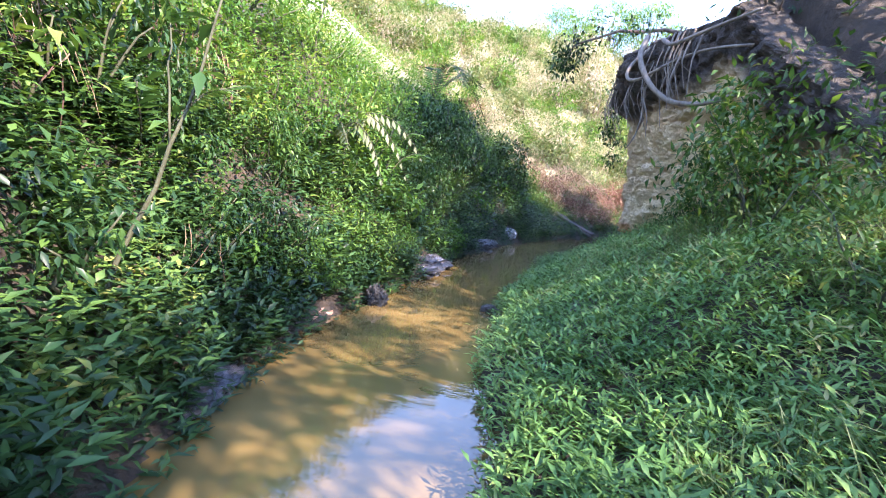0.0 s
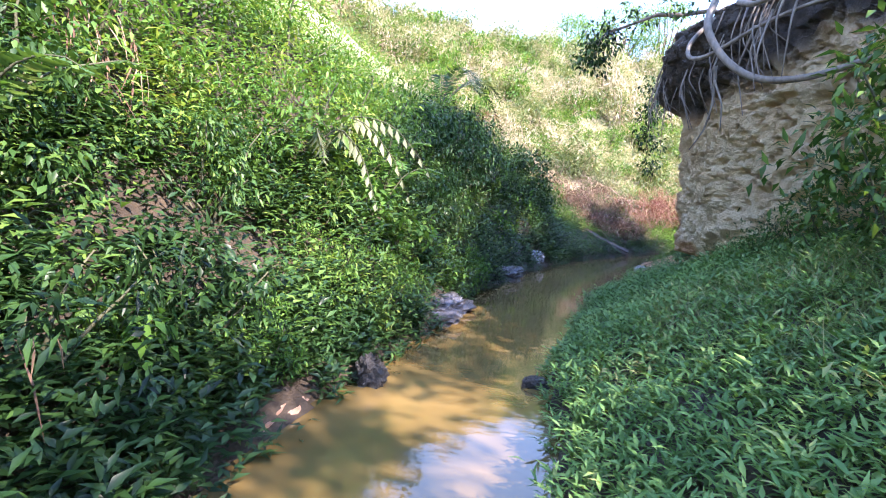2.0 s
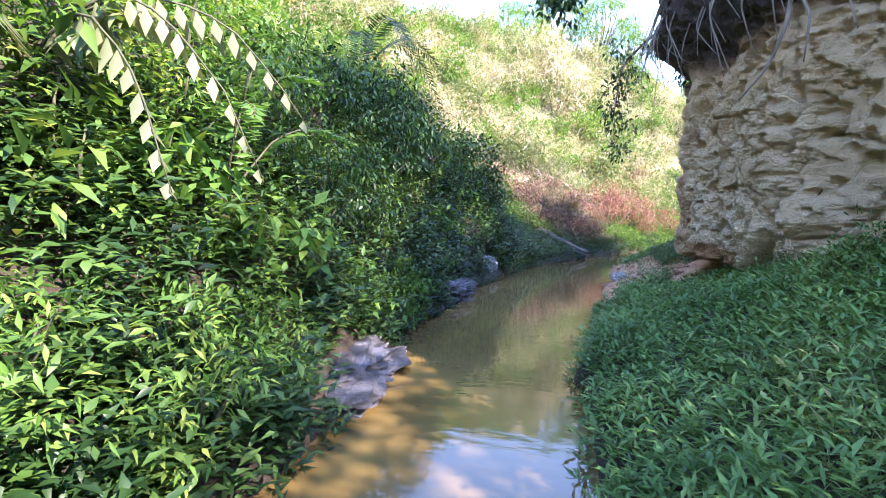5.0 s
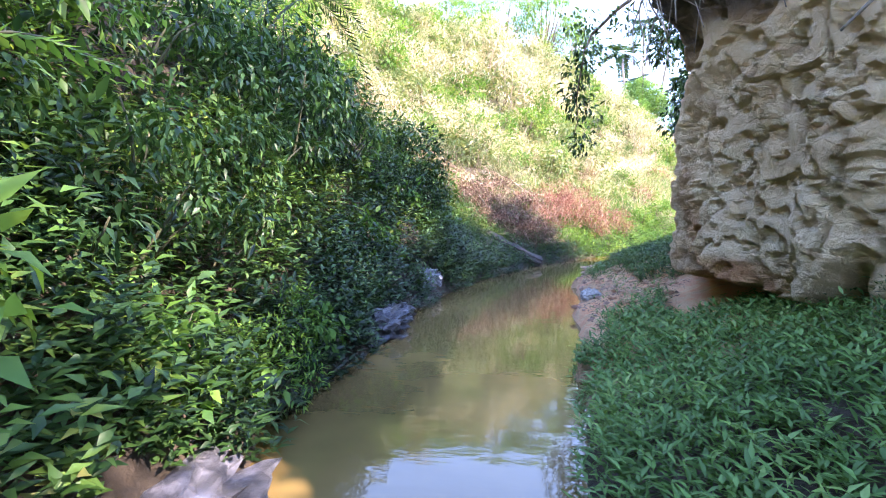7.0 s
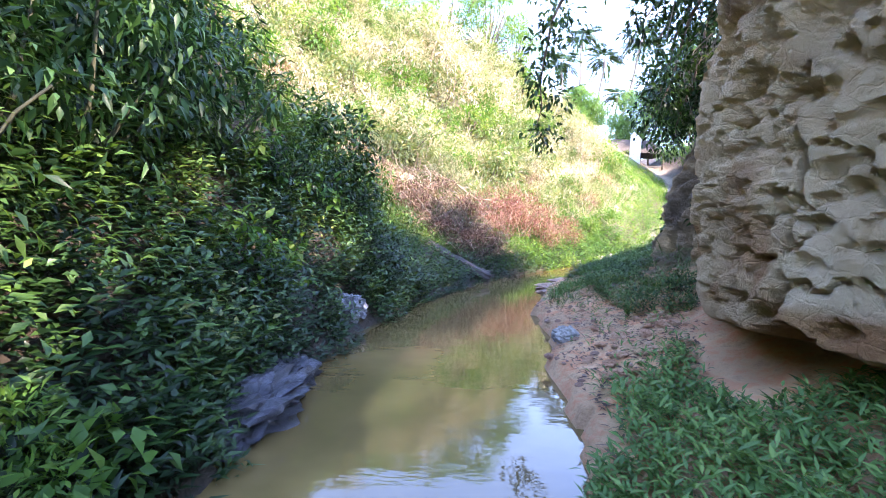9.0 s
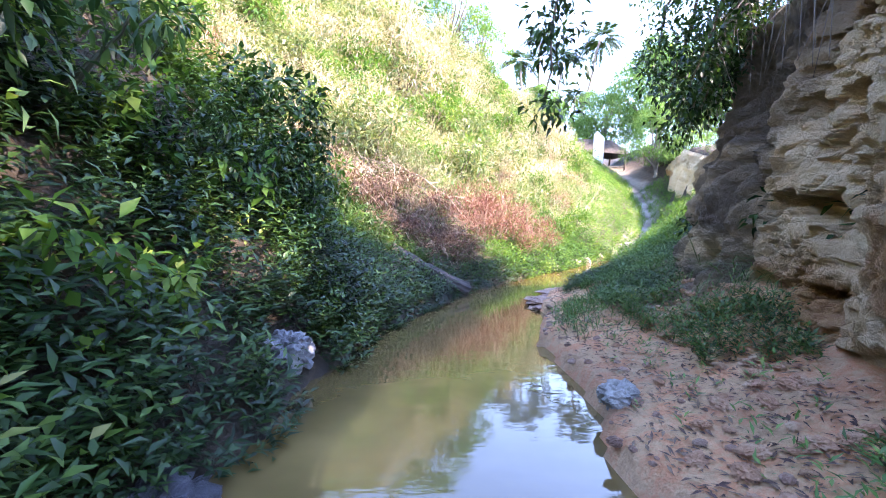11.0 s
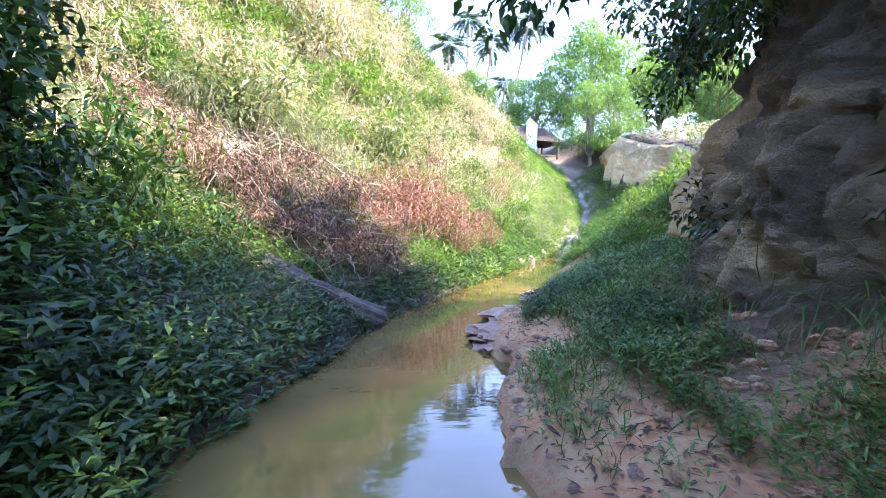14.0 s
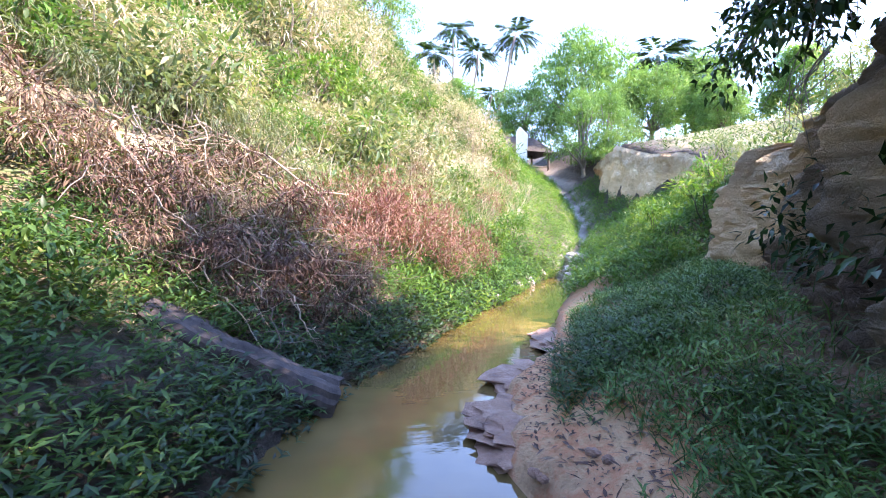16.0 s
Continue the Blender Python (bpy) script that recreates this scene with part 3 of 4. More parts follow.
P, N = on_ground(16000, 2.4, 7, 12.5, 24, lambda x, y: ((x - xr(y) > 0.9 - 0.5 * (y > 18)) & (xc(y) - x > 0.0)) * step(0.42, 0.6, vnoise(x * 1.4, y * 1.4, 0, 94)))
stuff("bank_herbs", leaves("bank_herbs", herb_sets(P, N, 0.2, 6, 0.1, 0.02, 0.3, 0.3), LEAF_HERB), "dark straggling herbs in the shade of the cliff", "ground cover")
P, N = on_ground(30000, 2, 20, 24, 46, left_bank(-0.3, 5))
stuff("bank_foliage", leaves("bank_foliage", herb_sets(P, N, 0.4, 6, 0.16, 0.04, 0.25, 0.4), LEAF_BRIGHT), "sunlit green plants at the foot of the hill", "foliage")
P, N = on_ground(15000, 2.2, 6.5, 11.5, 23, lambda x, y: (x - xr(y) > 0.12) & (xc(y) - x > -0.1))
n = len(P)
stuff("leaf_litter", leaves("leaf_litter", [(P + [0, 0, 0.012], rng.normal(0, 1, (n, 3)) * [1, 1, 0.12], N, rng.uniform(0.03, 0.13, n), rng.uniform(0.008, 0.03, n), 0.1)], LEAF_DRY), "brown fallen leaves and twigs scattered over the clay", "leaf litter")
P, N = on_ground(7000, 5, 11, 15.5, 24, lambda x, y: (x - xc(y) > 0.1) & (x - xc(y) < 2.2))
n = len(P)
stuff("hanging_grass", leaves("hanging_grass", [(P + [-0.25, 0, 0.05], np.stack([rng.normal(-0.5, 0.3, n), rng.normal(0, 0.3, n), rng.uniform(-1, 0.5, n)], -1), N, rng.uniform(0.25, 0.7, n), 0.012, 0.4)], LEAF_HERB), "thin grass hanging over the edge of the cliff", "grass")

# ---- shrubs, trees and fronds ----
def empty(name, label, category, group=""):
    return tagged(new(name), label, category, group)


def clump_sets(centres, radii, per, length, width, r, droop=0.25, hang=0.0):
    """Leaves in uneven clumps round the centres."""
    n = len(centres) * per
    c = np.repeat(np.asarray(centres, float), per, 0)
    rad = np.repeat(np.broadcast_to(radii, len(centres)), per)
    v = unit(r.normal(0, 1, (n, 3)))
    p = c + v * (rad * r.uniform(0.25, 1.0, n) ** 0.6)[:, None] * np.array([1, 1, 0.75])
    d = v + r.normal(0, 0.5, (n, 3)) + np.array([0, 0, 0.15 - hang])
    return [(p, d, unit(np.array([0, 0, 1.0]) + r.normal(0, 0.35, (n, 3))), length * r.uniform(0.55, 1.25, n), width * r.uniform(0.7, 1.2, n), droop)]


def shrub(name, label, category, group, wide, tall, clumps, per, length, width, leaf, wood, seed, hang=0.0, stems=6):
    r = np.random.default_rng(seed)
    ob = empty(name, label, category, group)
    a = r.uniform(0, 6.28, clumps)
    f = r.uniform(0.15, 1, clumps)
    reach = wide * np.sqrt(r.uniform(0.05, 1, clumps)) * (0.55 + 0.55 * np.sin(np.pi * np.clip(f, 0.1, 0.95)))
    c = np.stack([np.cos(a) * reach, np.sin(a) * reach, tall * f], -1)
    lines = []
    for i in range(min(stems, clumps)):
        lines.append((bent((r.normal(0, 0.06), r.normal(0, 0.06), -0.25), c[i], 7, -0.05, 0.04 * wide, r), np.linspace(0.03, 0.008, 7) * max(wide, 0.5)))
    part("woody_base", tubes(name + "_stems", lines, wood, 5), ob, "thin woody stems")
    part("foliage", leaves(name + "_foliage", clump_sets(c, wide * 0.42 * r.uniform(0.6, 1.2, clumps), per, length, width, r, 0.25, hang), leaf), ob)
    return ob


def place(proto, spots, sink=0.05):
    """The first shrub at the first spot, copies of it at the others. Spots: x, y, size, and optionally height above the ground."""
    for i, (x, y, size, *lift) in enumerate(spots):
        z = float(height(x, y)) - sink + (lift[0] if lift else 0)
        m = pose(x, y, z, rng.uniform(-6, 6), rng.uniform(-6, 6), rng.uniform(0, 360)) @ Matrix.Scale(size, 4)
        if i == 0:
            proto.matrix_world = m
            base = proto
        else:
            o = copy_thing(base, Matrix.Identity(4))
            o.matrix_world = m


def scattered(n, x0, x1, y0, y1, keep, s0, s1):
    x, y = rng.uniform(x0, x1, n), rng.uniform(y0, y1, n)
    ok = keep(x, y)
    return [(float(a), float(b), float(rng.uniform(s0, s1))) for a, b, k in zip(x, y, ok) if k]


# steep near bank
place(shrub("shrub", "dark green leafy shrub trailing down the steep bank", "shrub", "shrubs on the steep bank", 0.75, 1.0, 22, 34, 0.14, 0.042, LEAF_DARK, STEM, 1, 0.5),
      [(-1.35, 10.2, 0.9), (-1.7, 11.6, 1.1), (-1.9, 13.0, 1.25), (-1.75, 14.4, 1.2), (-1.3, 15.6, 0.9), (-0.9, 17.0, 0.75), (-1.2, 8.9, 0.8), (-2.4, 12.2, 1.3), (-2.3, 14.6, 1.2), (-0.7, 3.9, 0.8), (-0.5, 2.7, 0.8), (-0.1, 1.3, 0.8), (-1.2, 2.2, 1.0), (-1.0, 16.4, 0.8), (-2.2, 10.4, 1.1), (-0.9, 0.2, 1.0), (0.2, -0.6, 0.8), (-1.7, 0.9, 1.2)])
place(shrub("shrub", "dense dark bush with a pointed top above the water", "shrub", "shrubs on the steep bank", 0.75, 1.5, 30, 40, 0.15, 0.07, LEAF_DARK, STEM, 2, 0.3),
      [(-1.1, 18.2, 1.05), (-0.6, 17.7, 0.8), (-1.7, 18.9, 1.0)])
place(shrub("shrub", "sunlit yellow-green bush with small leaves", "shrub", "sunlit bushes on the bank", 0.8, 1.1, 22, 46, 0.11, 0.035, LEAF_BRIGHT, STEM, 3, 0.2),
      [(-1.7, 5.2, 0.9), (-1.9, 6.6, 1.0), (-2.0, 8.0, 1.1), (-2.3, 9.4, 1.1), (-2.0, 4.0, 1.0), (-2.6, 7.2, 1.2), (-2.8, 5.6, 1.2), (-2.6, 11.0, 1.2), (-2.2, 2.4, 1.0), (-1.6, 7.4, 0.8)])
place(shrub("shrub", "rounded pale green bush of fine leaves beside the water", "shrub", "fine-leaved bushes", 0.42, 0.75, 18, 60, 0.075, 0.02, LEAF_BRIGHT, STEM, 4, 0.1),
      [(-0.5, 6.4, 1.1), (-0.75, 5.6, 1.0), (-0.45, 4.3, 0.85), (-0.6, 9.9, 0.85), (-0.75, 10.5, 0.9), (-0.55, 7.1, 0.8)])
place(shrub("shrub", "tall broad-leaved green shrub on the bank", "shrub", "shrubs on the steep bank", 0.7, 1.4, 16, 24, 0.2, 0.075, LEAF_HERB, STEM, 5, 0.2),
      [(-1.3, 6.2, 0.9), (-1.5, 3.2, 1.0), (-1.0, 1.6, 0.9), (-0.6, 0.6, 0.9), (-1.7, 9.0, 0.9), (-1.9, 16.2, 0.9), (-0.2, 19.4, 0.6), (0.3, 20.5, 0.55), (-0.6, 20.4, 0.8), (-1.3, 21.2, 0.8), (-0.4, 19.0, 0.7)])
# right bank and cliff top
place(shrub("shrub", "light green shrub with oval leaves below the cliff", "shrub", "shrubs below the cliff", 0.7, 1.3, 20, 26, 0.12, 0.045, LEAF_HERB, STEM, 6, 0.1),
      [(4.5, 5.6, 1.0), (5.3, 4.4, 0.75), (4.2, 6.9, 0.75), (5.6, 3.4, 0.7), (5.6, 5.4, 0.9), (4.6, 3.2, 0.8), (5.0, 6.3, 1.2), (4.3, 7.9, 0.6), (5.8, 2.2, 0.7), (3.9, 8.6, 0.4), (4.2, 8.1, 0.5), (3.6, 9.6, 0.3), (4.7, 6.8, 1.35), (5.0, 7.3, 1.5), (5.8, 4.9, 0.9), (4.4, 5.0, 0.9), (4.3, 6.2, 0.9), (5.6, 6.3, 1.4)])
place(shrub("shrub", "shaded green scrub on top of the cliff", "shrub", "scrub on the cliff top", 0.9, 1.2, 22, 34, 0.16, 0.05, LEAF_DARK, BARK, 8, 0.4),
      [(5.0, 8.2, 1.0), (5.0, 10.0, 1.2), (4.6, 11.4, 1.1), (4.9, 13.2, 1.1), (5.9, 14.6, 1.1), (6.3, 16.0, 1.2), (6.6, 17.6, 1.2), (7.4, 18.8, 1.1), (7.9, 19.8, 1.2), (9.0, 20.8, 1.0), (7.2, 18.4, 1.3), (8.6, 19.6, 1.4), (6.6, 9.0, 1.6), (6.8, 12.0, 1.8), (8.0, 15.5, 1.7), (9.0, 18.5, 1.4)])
place(shrub("shrub", "thin green grass-like scrub over the cliff edge", "shrub", "scrub on the cliff top", 0.9, 0.9, 20, 40, 0.22, 0.025, LEAF_OLIVE, STEM, 9, 0.3),
      [(9.9, 21.8, 0.8), (10.4, 23.0, 0.7), (11.4, 24.5, 0.9), (12.4, 25.6, 1.0), (13.8, 27.2, 1.0), (15.2, 28.8, 1.1), (16.6, 30.6, 1.0), (13.0, 23.0, 1.4), (15.5, 25.5, 1.5), (18.0, 29.0, 1.6), (12.0, 20.0, 1.4), (19.0, 32.0, 1.2), (10.4, 19.0, 1.3)])
place(shrub("shrub", "low sunlit green plants beside the far stream", "shrub", "plants along the far bank", 0.6, 0.8, 16, 30, 0.17, 0.035, LEAF_BRIGHT, STEM, 10, 0.1),
      [(9.7, 24.8, 0.9), (10.4, 25.9, 1.0), (11.6, 27.4, 1.1), (12.6, 28.6, 1.0), (14.0, 30.4, 1.1), (15.2, 32.0, 1.0), (16.4, 34.0, 0.9), (9.0, 23.9, 0.7), (12.8, 30.4, 0.7), (11.0, 24.9, 1.3), (12.4, 26.3, 1.4), (13.8, 27.8, 1.4), (15.2, 29.3, 1.5), (16.4, 30.8, 1.5), (17.4, 32.4, 1.3), (12.0, 33.6, 0.5), (14.6, 36.0, 0.6), (11.2, 32.4, 0.5), (17.4, 36.6, 0.6), (16.0, 38.6, 0.7)])
# hillside
hill = lambda lo, hi: (lambda x, y: (xl(y) - x > lo) & (xl(y) - x < hi))
place(shrub("shrub", "olive green bush on the sunlit hillside", "shrub", "bushes on the hillside", 1.0, 1.4, 22, 34, 0.24, 0.07, LEAF_OLIVE, BARK, 11),
      scattered(240, -20, 12, 22, 46, hill(5, 22), 0.6, 1.3))
place(shrub("shrub", "bright green bush on the sunlit hillside", "shrub", "bushes on the hillside", 1.0, 1.3, 22, 34, 0.22, 0.07, LEAF_BRIGHT, BARK, 12),
      scattered(210, -20, 13, 22, 46, hill(4.5, 22), 0.5, 1.2) + [(6.2, 28.6, 0.6), (8.0, 30.6, 0.6), (9.2, 32, 0.7)])
place(shrub("dry_bush", "pale leafless dry bush on the hillside", "bush", "dry bushes on the hillside", 1.1, 1.7, 26, 40, 0.2, 0.03, LEAF_PALE, TWIG_DEAD, 13),
      [(1.4, 33, 1.9), (0.2, 34.5, 1.8), (2.8, 34, 1.6), (-1.2, 31.0, 1.3), (4.0, 36, 1.3), (-3.0, 31, 1.0), (-5.5, 27, 1.2), (-8.0, 24, 1.4), (-7, 21, 1.2), (7.4, 36, 1.0), (9.6, 38, 1.0), (-4.2, 25, 0.9), (8.6, 34.4, 0.8), (11, 39, 1.0)] + scattered(110, -16, 12, 23, 44, hill(5, 20), 0.6, 1.2))
place(shrub("dry_bush", "rust-brown dead bush on the hillside", "bush", "dry bushes on the hillside", 1.0, 1.2, 22, 44, 0.18, 0.03, LEAF_RED, TWIG_DEAD, 14),
      [(-5.5, 20, 1.2), (-6.5, 22.5, 1.2), (-4.6, 23.5, 0.9), (5.5, 31.5, 0.6), (8.6, 33.0, 0.7), (10.5, 36.5, 0.8)])
place(shrub("dead_shrub", "reddish brown dead shrub of upright stalks", "dead shrub", "dead red shrubs above the stream", 0.75, 1.25, 30, 46, 0.17, 0.02, LEAF_RED, TWIG_DEAD, 15, -0.5, 16),
      [(2.7, 24.3, 0.9), (3.3, 24.9, 1.0), (3.9, 25.5, 1.05), (4.6, 26.1, 1.05), (5.2, 26.8, 1.0), (5.9, 27.3, 0.9), (6.5, 27.9, 0.8), (3.2, 25.7, 1.0), (4.2, 26.6, 1.0), (2.9, 23.7, 0.7), (4.9, 25.7, 0.7), (2.1, 23.9, 0.8)])
place(shrub("dead_shrub", "collapsed brown heap of dead stalks and leaves", "dead shrub", "brush pile on the slope", 0.7, 0.6, 26, 46, 0.16, 0.022, LEAF_DRY, TWIG_DEAD, 16, 0.6, 18),
      [(1.4, 22.4, 1.0), (2.0, 22.9, 0.9), (0.8, 22.9, 1.0), (1.5, 23.5, 1.0), (0.2, 23.4, 1.0), (2.5, 22.9, 0.8), (0.9, 24.2, 1.0), (0.1, 22.2, 0.8), (-0.7, 23.0, 0.9), (1.0, 21.9, 0.7), (-0.4, 22.3, 0.9), (-1.3, 22.7, 0.9), (-1.9, 23.3, 0.9), (0.5, 21.7, 0.7), (1.5, 21.7, 0.6), (-1.4, 22.0, 0.7), (2.3, 22.2, 0.6), (1.8, 22.3, 0.7)])

place(shrub("dry_bush", "grey-green arching half-dead scrub above the brush pile", "bush", "withered scrub on the slope", 0.9, 0.9, 26, 60, 0.22, 0.016, LEAF_GREYED, TWIG_DEAD, 17, 0.7, 20),
      [(0.2, 25.1, 1.0), (1.1, 25.3, 1.0), (-0.8, 24.7, 0.9), (2.0, 25.2, 0.9), (-1.8, 24.3, 0.9), (0.9, 26.3, 1.0), (-0.4, 26.0, 1.0)])
# hanging and broad-leaved growth on the steep bank
place(shrub("vine_curtain", "dense green vines hanging over the steep bank", "vine", "vines draped over the bank", 0.8, 1.3, 34, 60, 0.1, 0.036, LEAF_VINE, STEM, 18, 0.8, 10),
      [(-1.7, 12.0, 1.15), (-1.55, 10.9, 1.0), (-1.9, 13.2, 1.1), (-1.45, 9.4, 0.9), (-1.3, 4.6, 0.8), (-1.5, 8.2, 0.9), (-2.2, 12.6, 1.3), (-1.2, 2.9, 0.8), (-0.8, 1.0, 0.75)])
place(shrub("shrub", "broad-leaved bright green plant leaning from the bank", "shrub", "broad-leaved plants on the bank", 0.5, 0.8, 14, 16, 0.19, 0.095, LEAF_BRIGHT, STEM, 19, 0.3),
      [(-0.75, 8.9, 0.7), (-0.65, 9.6, 0.6), (-0.6, 10.9, 0.7), (-0.9, 7.6, 0.9), (-0.8, 14.3, 0.7), (-0.95, 16.0, 0.8), (-0.55, 17.2, 0.7), (-1.2, 6.9, 0.9), (-0.6, 3.3, 0.6), (-1.5, 15.2, 0.9), (-1.1, 13.6, 0.8), (-0.3, 18.6, 0.6)])


def tree(name, label, group, trunk_h, crown_r, crown_h, clumps, per, length, width, leaf, wood, seed, hang=0.2):
    r = np.random.default_rng(seed)
    ob = empty(name, label, "tree", group)
    top = np.array([r.normal(0, 0.3), r.normal(0, 0.3), trunk_h + crown_h * 0.55])
    part("trunk", tubes(name + "_trunk", [(bent((0, 0, -0.4), top, 9, 0, 0.1, r), np.linspace(0.16, 0.04, 9) * crown_r / 2.5)], wood, 8), ob)
    a, f = r.uniform(0, 6.28, clumps), r.uniform(0, 1, clumps)
    reach = crown_r * np.sqrt(r.uniform(0.1, 1, clumps)) * np.sqrt(np.clip(1.05 - (f * 1.15 - 0.35) ** 2 * 1.6, 0.08, 1))
    c = np.stack([np.cos(a) * reach, np.sin(a) * reach, trunk_h + f * crown_h], -1)
    limbs = [(bent((0, 0, trunk_h * r.uniform(0.5, 1.0)), c[i], 7, -0.2, 0.08, r), np.linspace(0.07, 0.015, 7) * crown_r / 2.5) for i in range(min(16, clumps))]
    part("branching", tubes(name + "_limbs", limbs, wood, 5), ob)
    part("crown", leaves(name + "_crown", clump_sets(c, crown_r * 0.26 * r.uniform(0.6, 1.25, clumps), per, length, width, r, 0.2, hang), leaf), ob)
    return ob


LEAF_FEATHER = leaf_material("leaf_feather", [(0.1, (0.07, 0.16, 0.04)), (0.6, (0.14, 0.27, 0.07)), (1.0, (0.25, 0.36, 0.13))], 0.55, 0.4, 0.4)
place(tree("tree", "wide feathery light green tree behind the stream", "trees beyond the stream", 2.0, 4.6, 7.0, 120, 150, 0.42, 0.11, LEAF_FEATHER, BARK_GREY, 21), [(25.5, 53.5, 1.05), (31.5, 52.0, 0.75), (21.5, 58, 0.8)])
place(tree("tree", "slender pale green tree with fine leaves", "trees beyond the stream", 1.4, 2.6, 4.6, 80, 130, 0.26, 0.06, LEAF_FEATHER, BARK_GREY, 22, 0.1), [(20.3, 45.2, 1.0), (23.0, 45.8, 0.9)])
place(tree("tree", "leafy bright green tree on the hill", "trees on the hill", 0.8, 3.2, 5.0, 80, 110, 0.26, 0.06, LEAF_BRIGHT, BARK, 23, 0.1), [(4.2, 45.0, 1.0), (1.0, 44.5, 1.0), (-3.5, 44.0, 0.9), (6.6, 46.0, 0.75), (-1.0, 40.0, 0.6)])
place(tree("tree", "dark green tree above the far cliff", "trees beyond the cliff", 1.5, 3.4, 5.0, 95, 150, 0.36, 0.12, LEAF_FEATHER, BARK, 24), [(33.5, 47.0, 0.8), (29.5, 42.5, 0.5), (38, 44, 0.9), (38, 36, 0.8), (40, 56, 1.2), (16.5, 62, 0.8), (10.5, 64, 0.7)])

# mostly unseen trees, placed and sized so their crowns shade stream and left bank
place(tree("tree", "leafy tree added on the cliff top, mostly out of view, for its shade", "trees on the cliff top", 2.2, 2.1, 4.0, 50, 90, 0.2, 0.07, LEAF_DARK, BARK, 25), [(8.6, 8.0, 1.55), (9.2, -2.5, 1.1), (9.0, 1.0, 1.1), (8.6, 4.4, 1.15), (9.4, 11.2, 1.7), (9.8, 14.6, 1.05), (10.5, 19.5, 0.8)])


def frond_sets(line, pairs, length, width, hang, r):
    """Leaflets in pairs along a rib."""
    f = np.linspace(0.18, 0.98, pairs)
    at = np.stack([np.interp(f, np.linspace(0, 1, len(line)), line[:, k]) for k in range(3)], -1)
    t = unit(np.gradient(at, axis=0))
    side = unit(np.cross(t, np.array([0, 0, 1.0])))
    size = length * np.sin(np.pi * (0.12 + 0.8 * f)) ** 0.7
    out = []
    for s in (-1, 1):
        D = side * s + t * 0.55 + np.array([0, 0, -hang]) + r.normal(0, 0.08, (pairs, 3))
        out.append((at, D, np.cross(t, D) * s + np.array([0, 0, 0.4]), size * r.uniform(0.85, 1.1, pairs), width, 0.15))
    return out


def frond_plant(name, label, category, ribs, pairs, length, width, hang, leaf, seed, rib_r=0.012, group=""):
    r = np.random.default_rng(seed)
    ob = empty(name, label, category, group)
    ob.location = tuple(ribs[0][0])
    base = np.array(ribs[0][0])
    for a, b, sag in ribs:
        line = bent(np.array(a) - base, np.array(b) - base, 12, -sag, 0.01, r)
        sets = frond_sets(line, pairs, length, width, hang, r)
        if pairs < 16:      # few large leaflets: each a piece of its own
            fr = part("frond", tubes(name + "_rib", [(line, np.linspace(rib_r, rib_r * 0.3, 12))], STEM, 5), ob)
            for P, D, U, L, W, droop in sets:
                for i in range(len(P)):
                    part("leaflet", leaves(name + "_leaflet", [(P[i:i + 1], D[i:i + 1], U[i:i + 1], L[i:i + 1], W, droop)], leaf), fr)
            continue
        fr = part("frond", leaves(name + "_frond", sets, leaf), ob)
        part("rib", tubes(name + "_rib", [(line, np.linspace(rib_r, rib_r * 0.3, 12))], STEM, 5), fr)
    return ob


def rooted(x, y, up=0.0):
    return (x, y, float(height(x, y)) + up)


frond_plant("palm", "dark feathery palm fronds arching over the bank top", "palm", [(rooted(-2.9, 14.2, 0.3), (-1.35, 15.4, 3.9), 1.1), (rooted(-2.9, 14.2, 0.3), (-1.5, 15.7, 4.9), 0.8), (rooted(-2.9, 14.2, 0.3), (-3.2, 15.0, 5.6), 0.4), (rooted(-2.9, 14.2, 0.3), (-1.5, 13.4, 4.7), 0.9)], 34, 0.42, 0.035, 0.25, LEAF_DARK, 31)
frond_plant("drooping_sapling", "sapling with drooping grey-green compound leaves over the stream", "sapling", [(rooted(-1.5, 6.4, 0.4), (-0.75, 5.6, 2.15), 0.35), (rooted(-1.5, 6.4, 0.4), (-0.35, 6.9, 1.75), 0.7), (rooted(-1.5, 6.4, 0.4), (-0.2, 7.2, 2.1), 0.6), (rooted(-1.5, 6.4, 0.4), (-0.55, 6.4, 1.65), 0.6)], 13, 0.24, 0.07, 2.6, LEAF_GREYED, 32)
frond_plant("fern", "bright green fern growing from the bank", "fern", [(rooted(-1.2, 7.6, 0.1), (-0.5, 7.9, 2.6), 0.4), (rooted(-1.2, 7.6, 0.1), (-0.6, 7.2, 2.2), 0.4), (rooted(-1.2, 7.6, 0.1), (-1.2, 8.2, 2.9), 0.3), (rooted(-1.2, 7.6, 0.1), (-0.5, 8.6, 2.2), 0.4)], 24, 0.2, 0.035, 0.4, LEAF_BRIGHT, 33)
frond_plant("fern", "green fern with long fronds on the bank", "fern", [(rooted(-1.0, 2.6, 0.1), (-0.2, 2.9, 2.3), 0.3), (rooted(-1.0, 2.6, 0.1), (-0.6, 3.5, 2.5), 0.3), (rooted(-1.0, 2.6, 0.1), (-0.3, 2.0, 2.2), 0.3)], 22, 0.2, 0.035, 0.3, LEAF_HERB, 34)


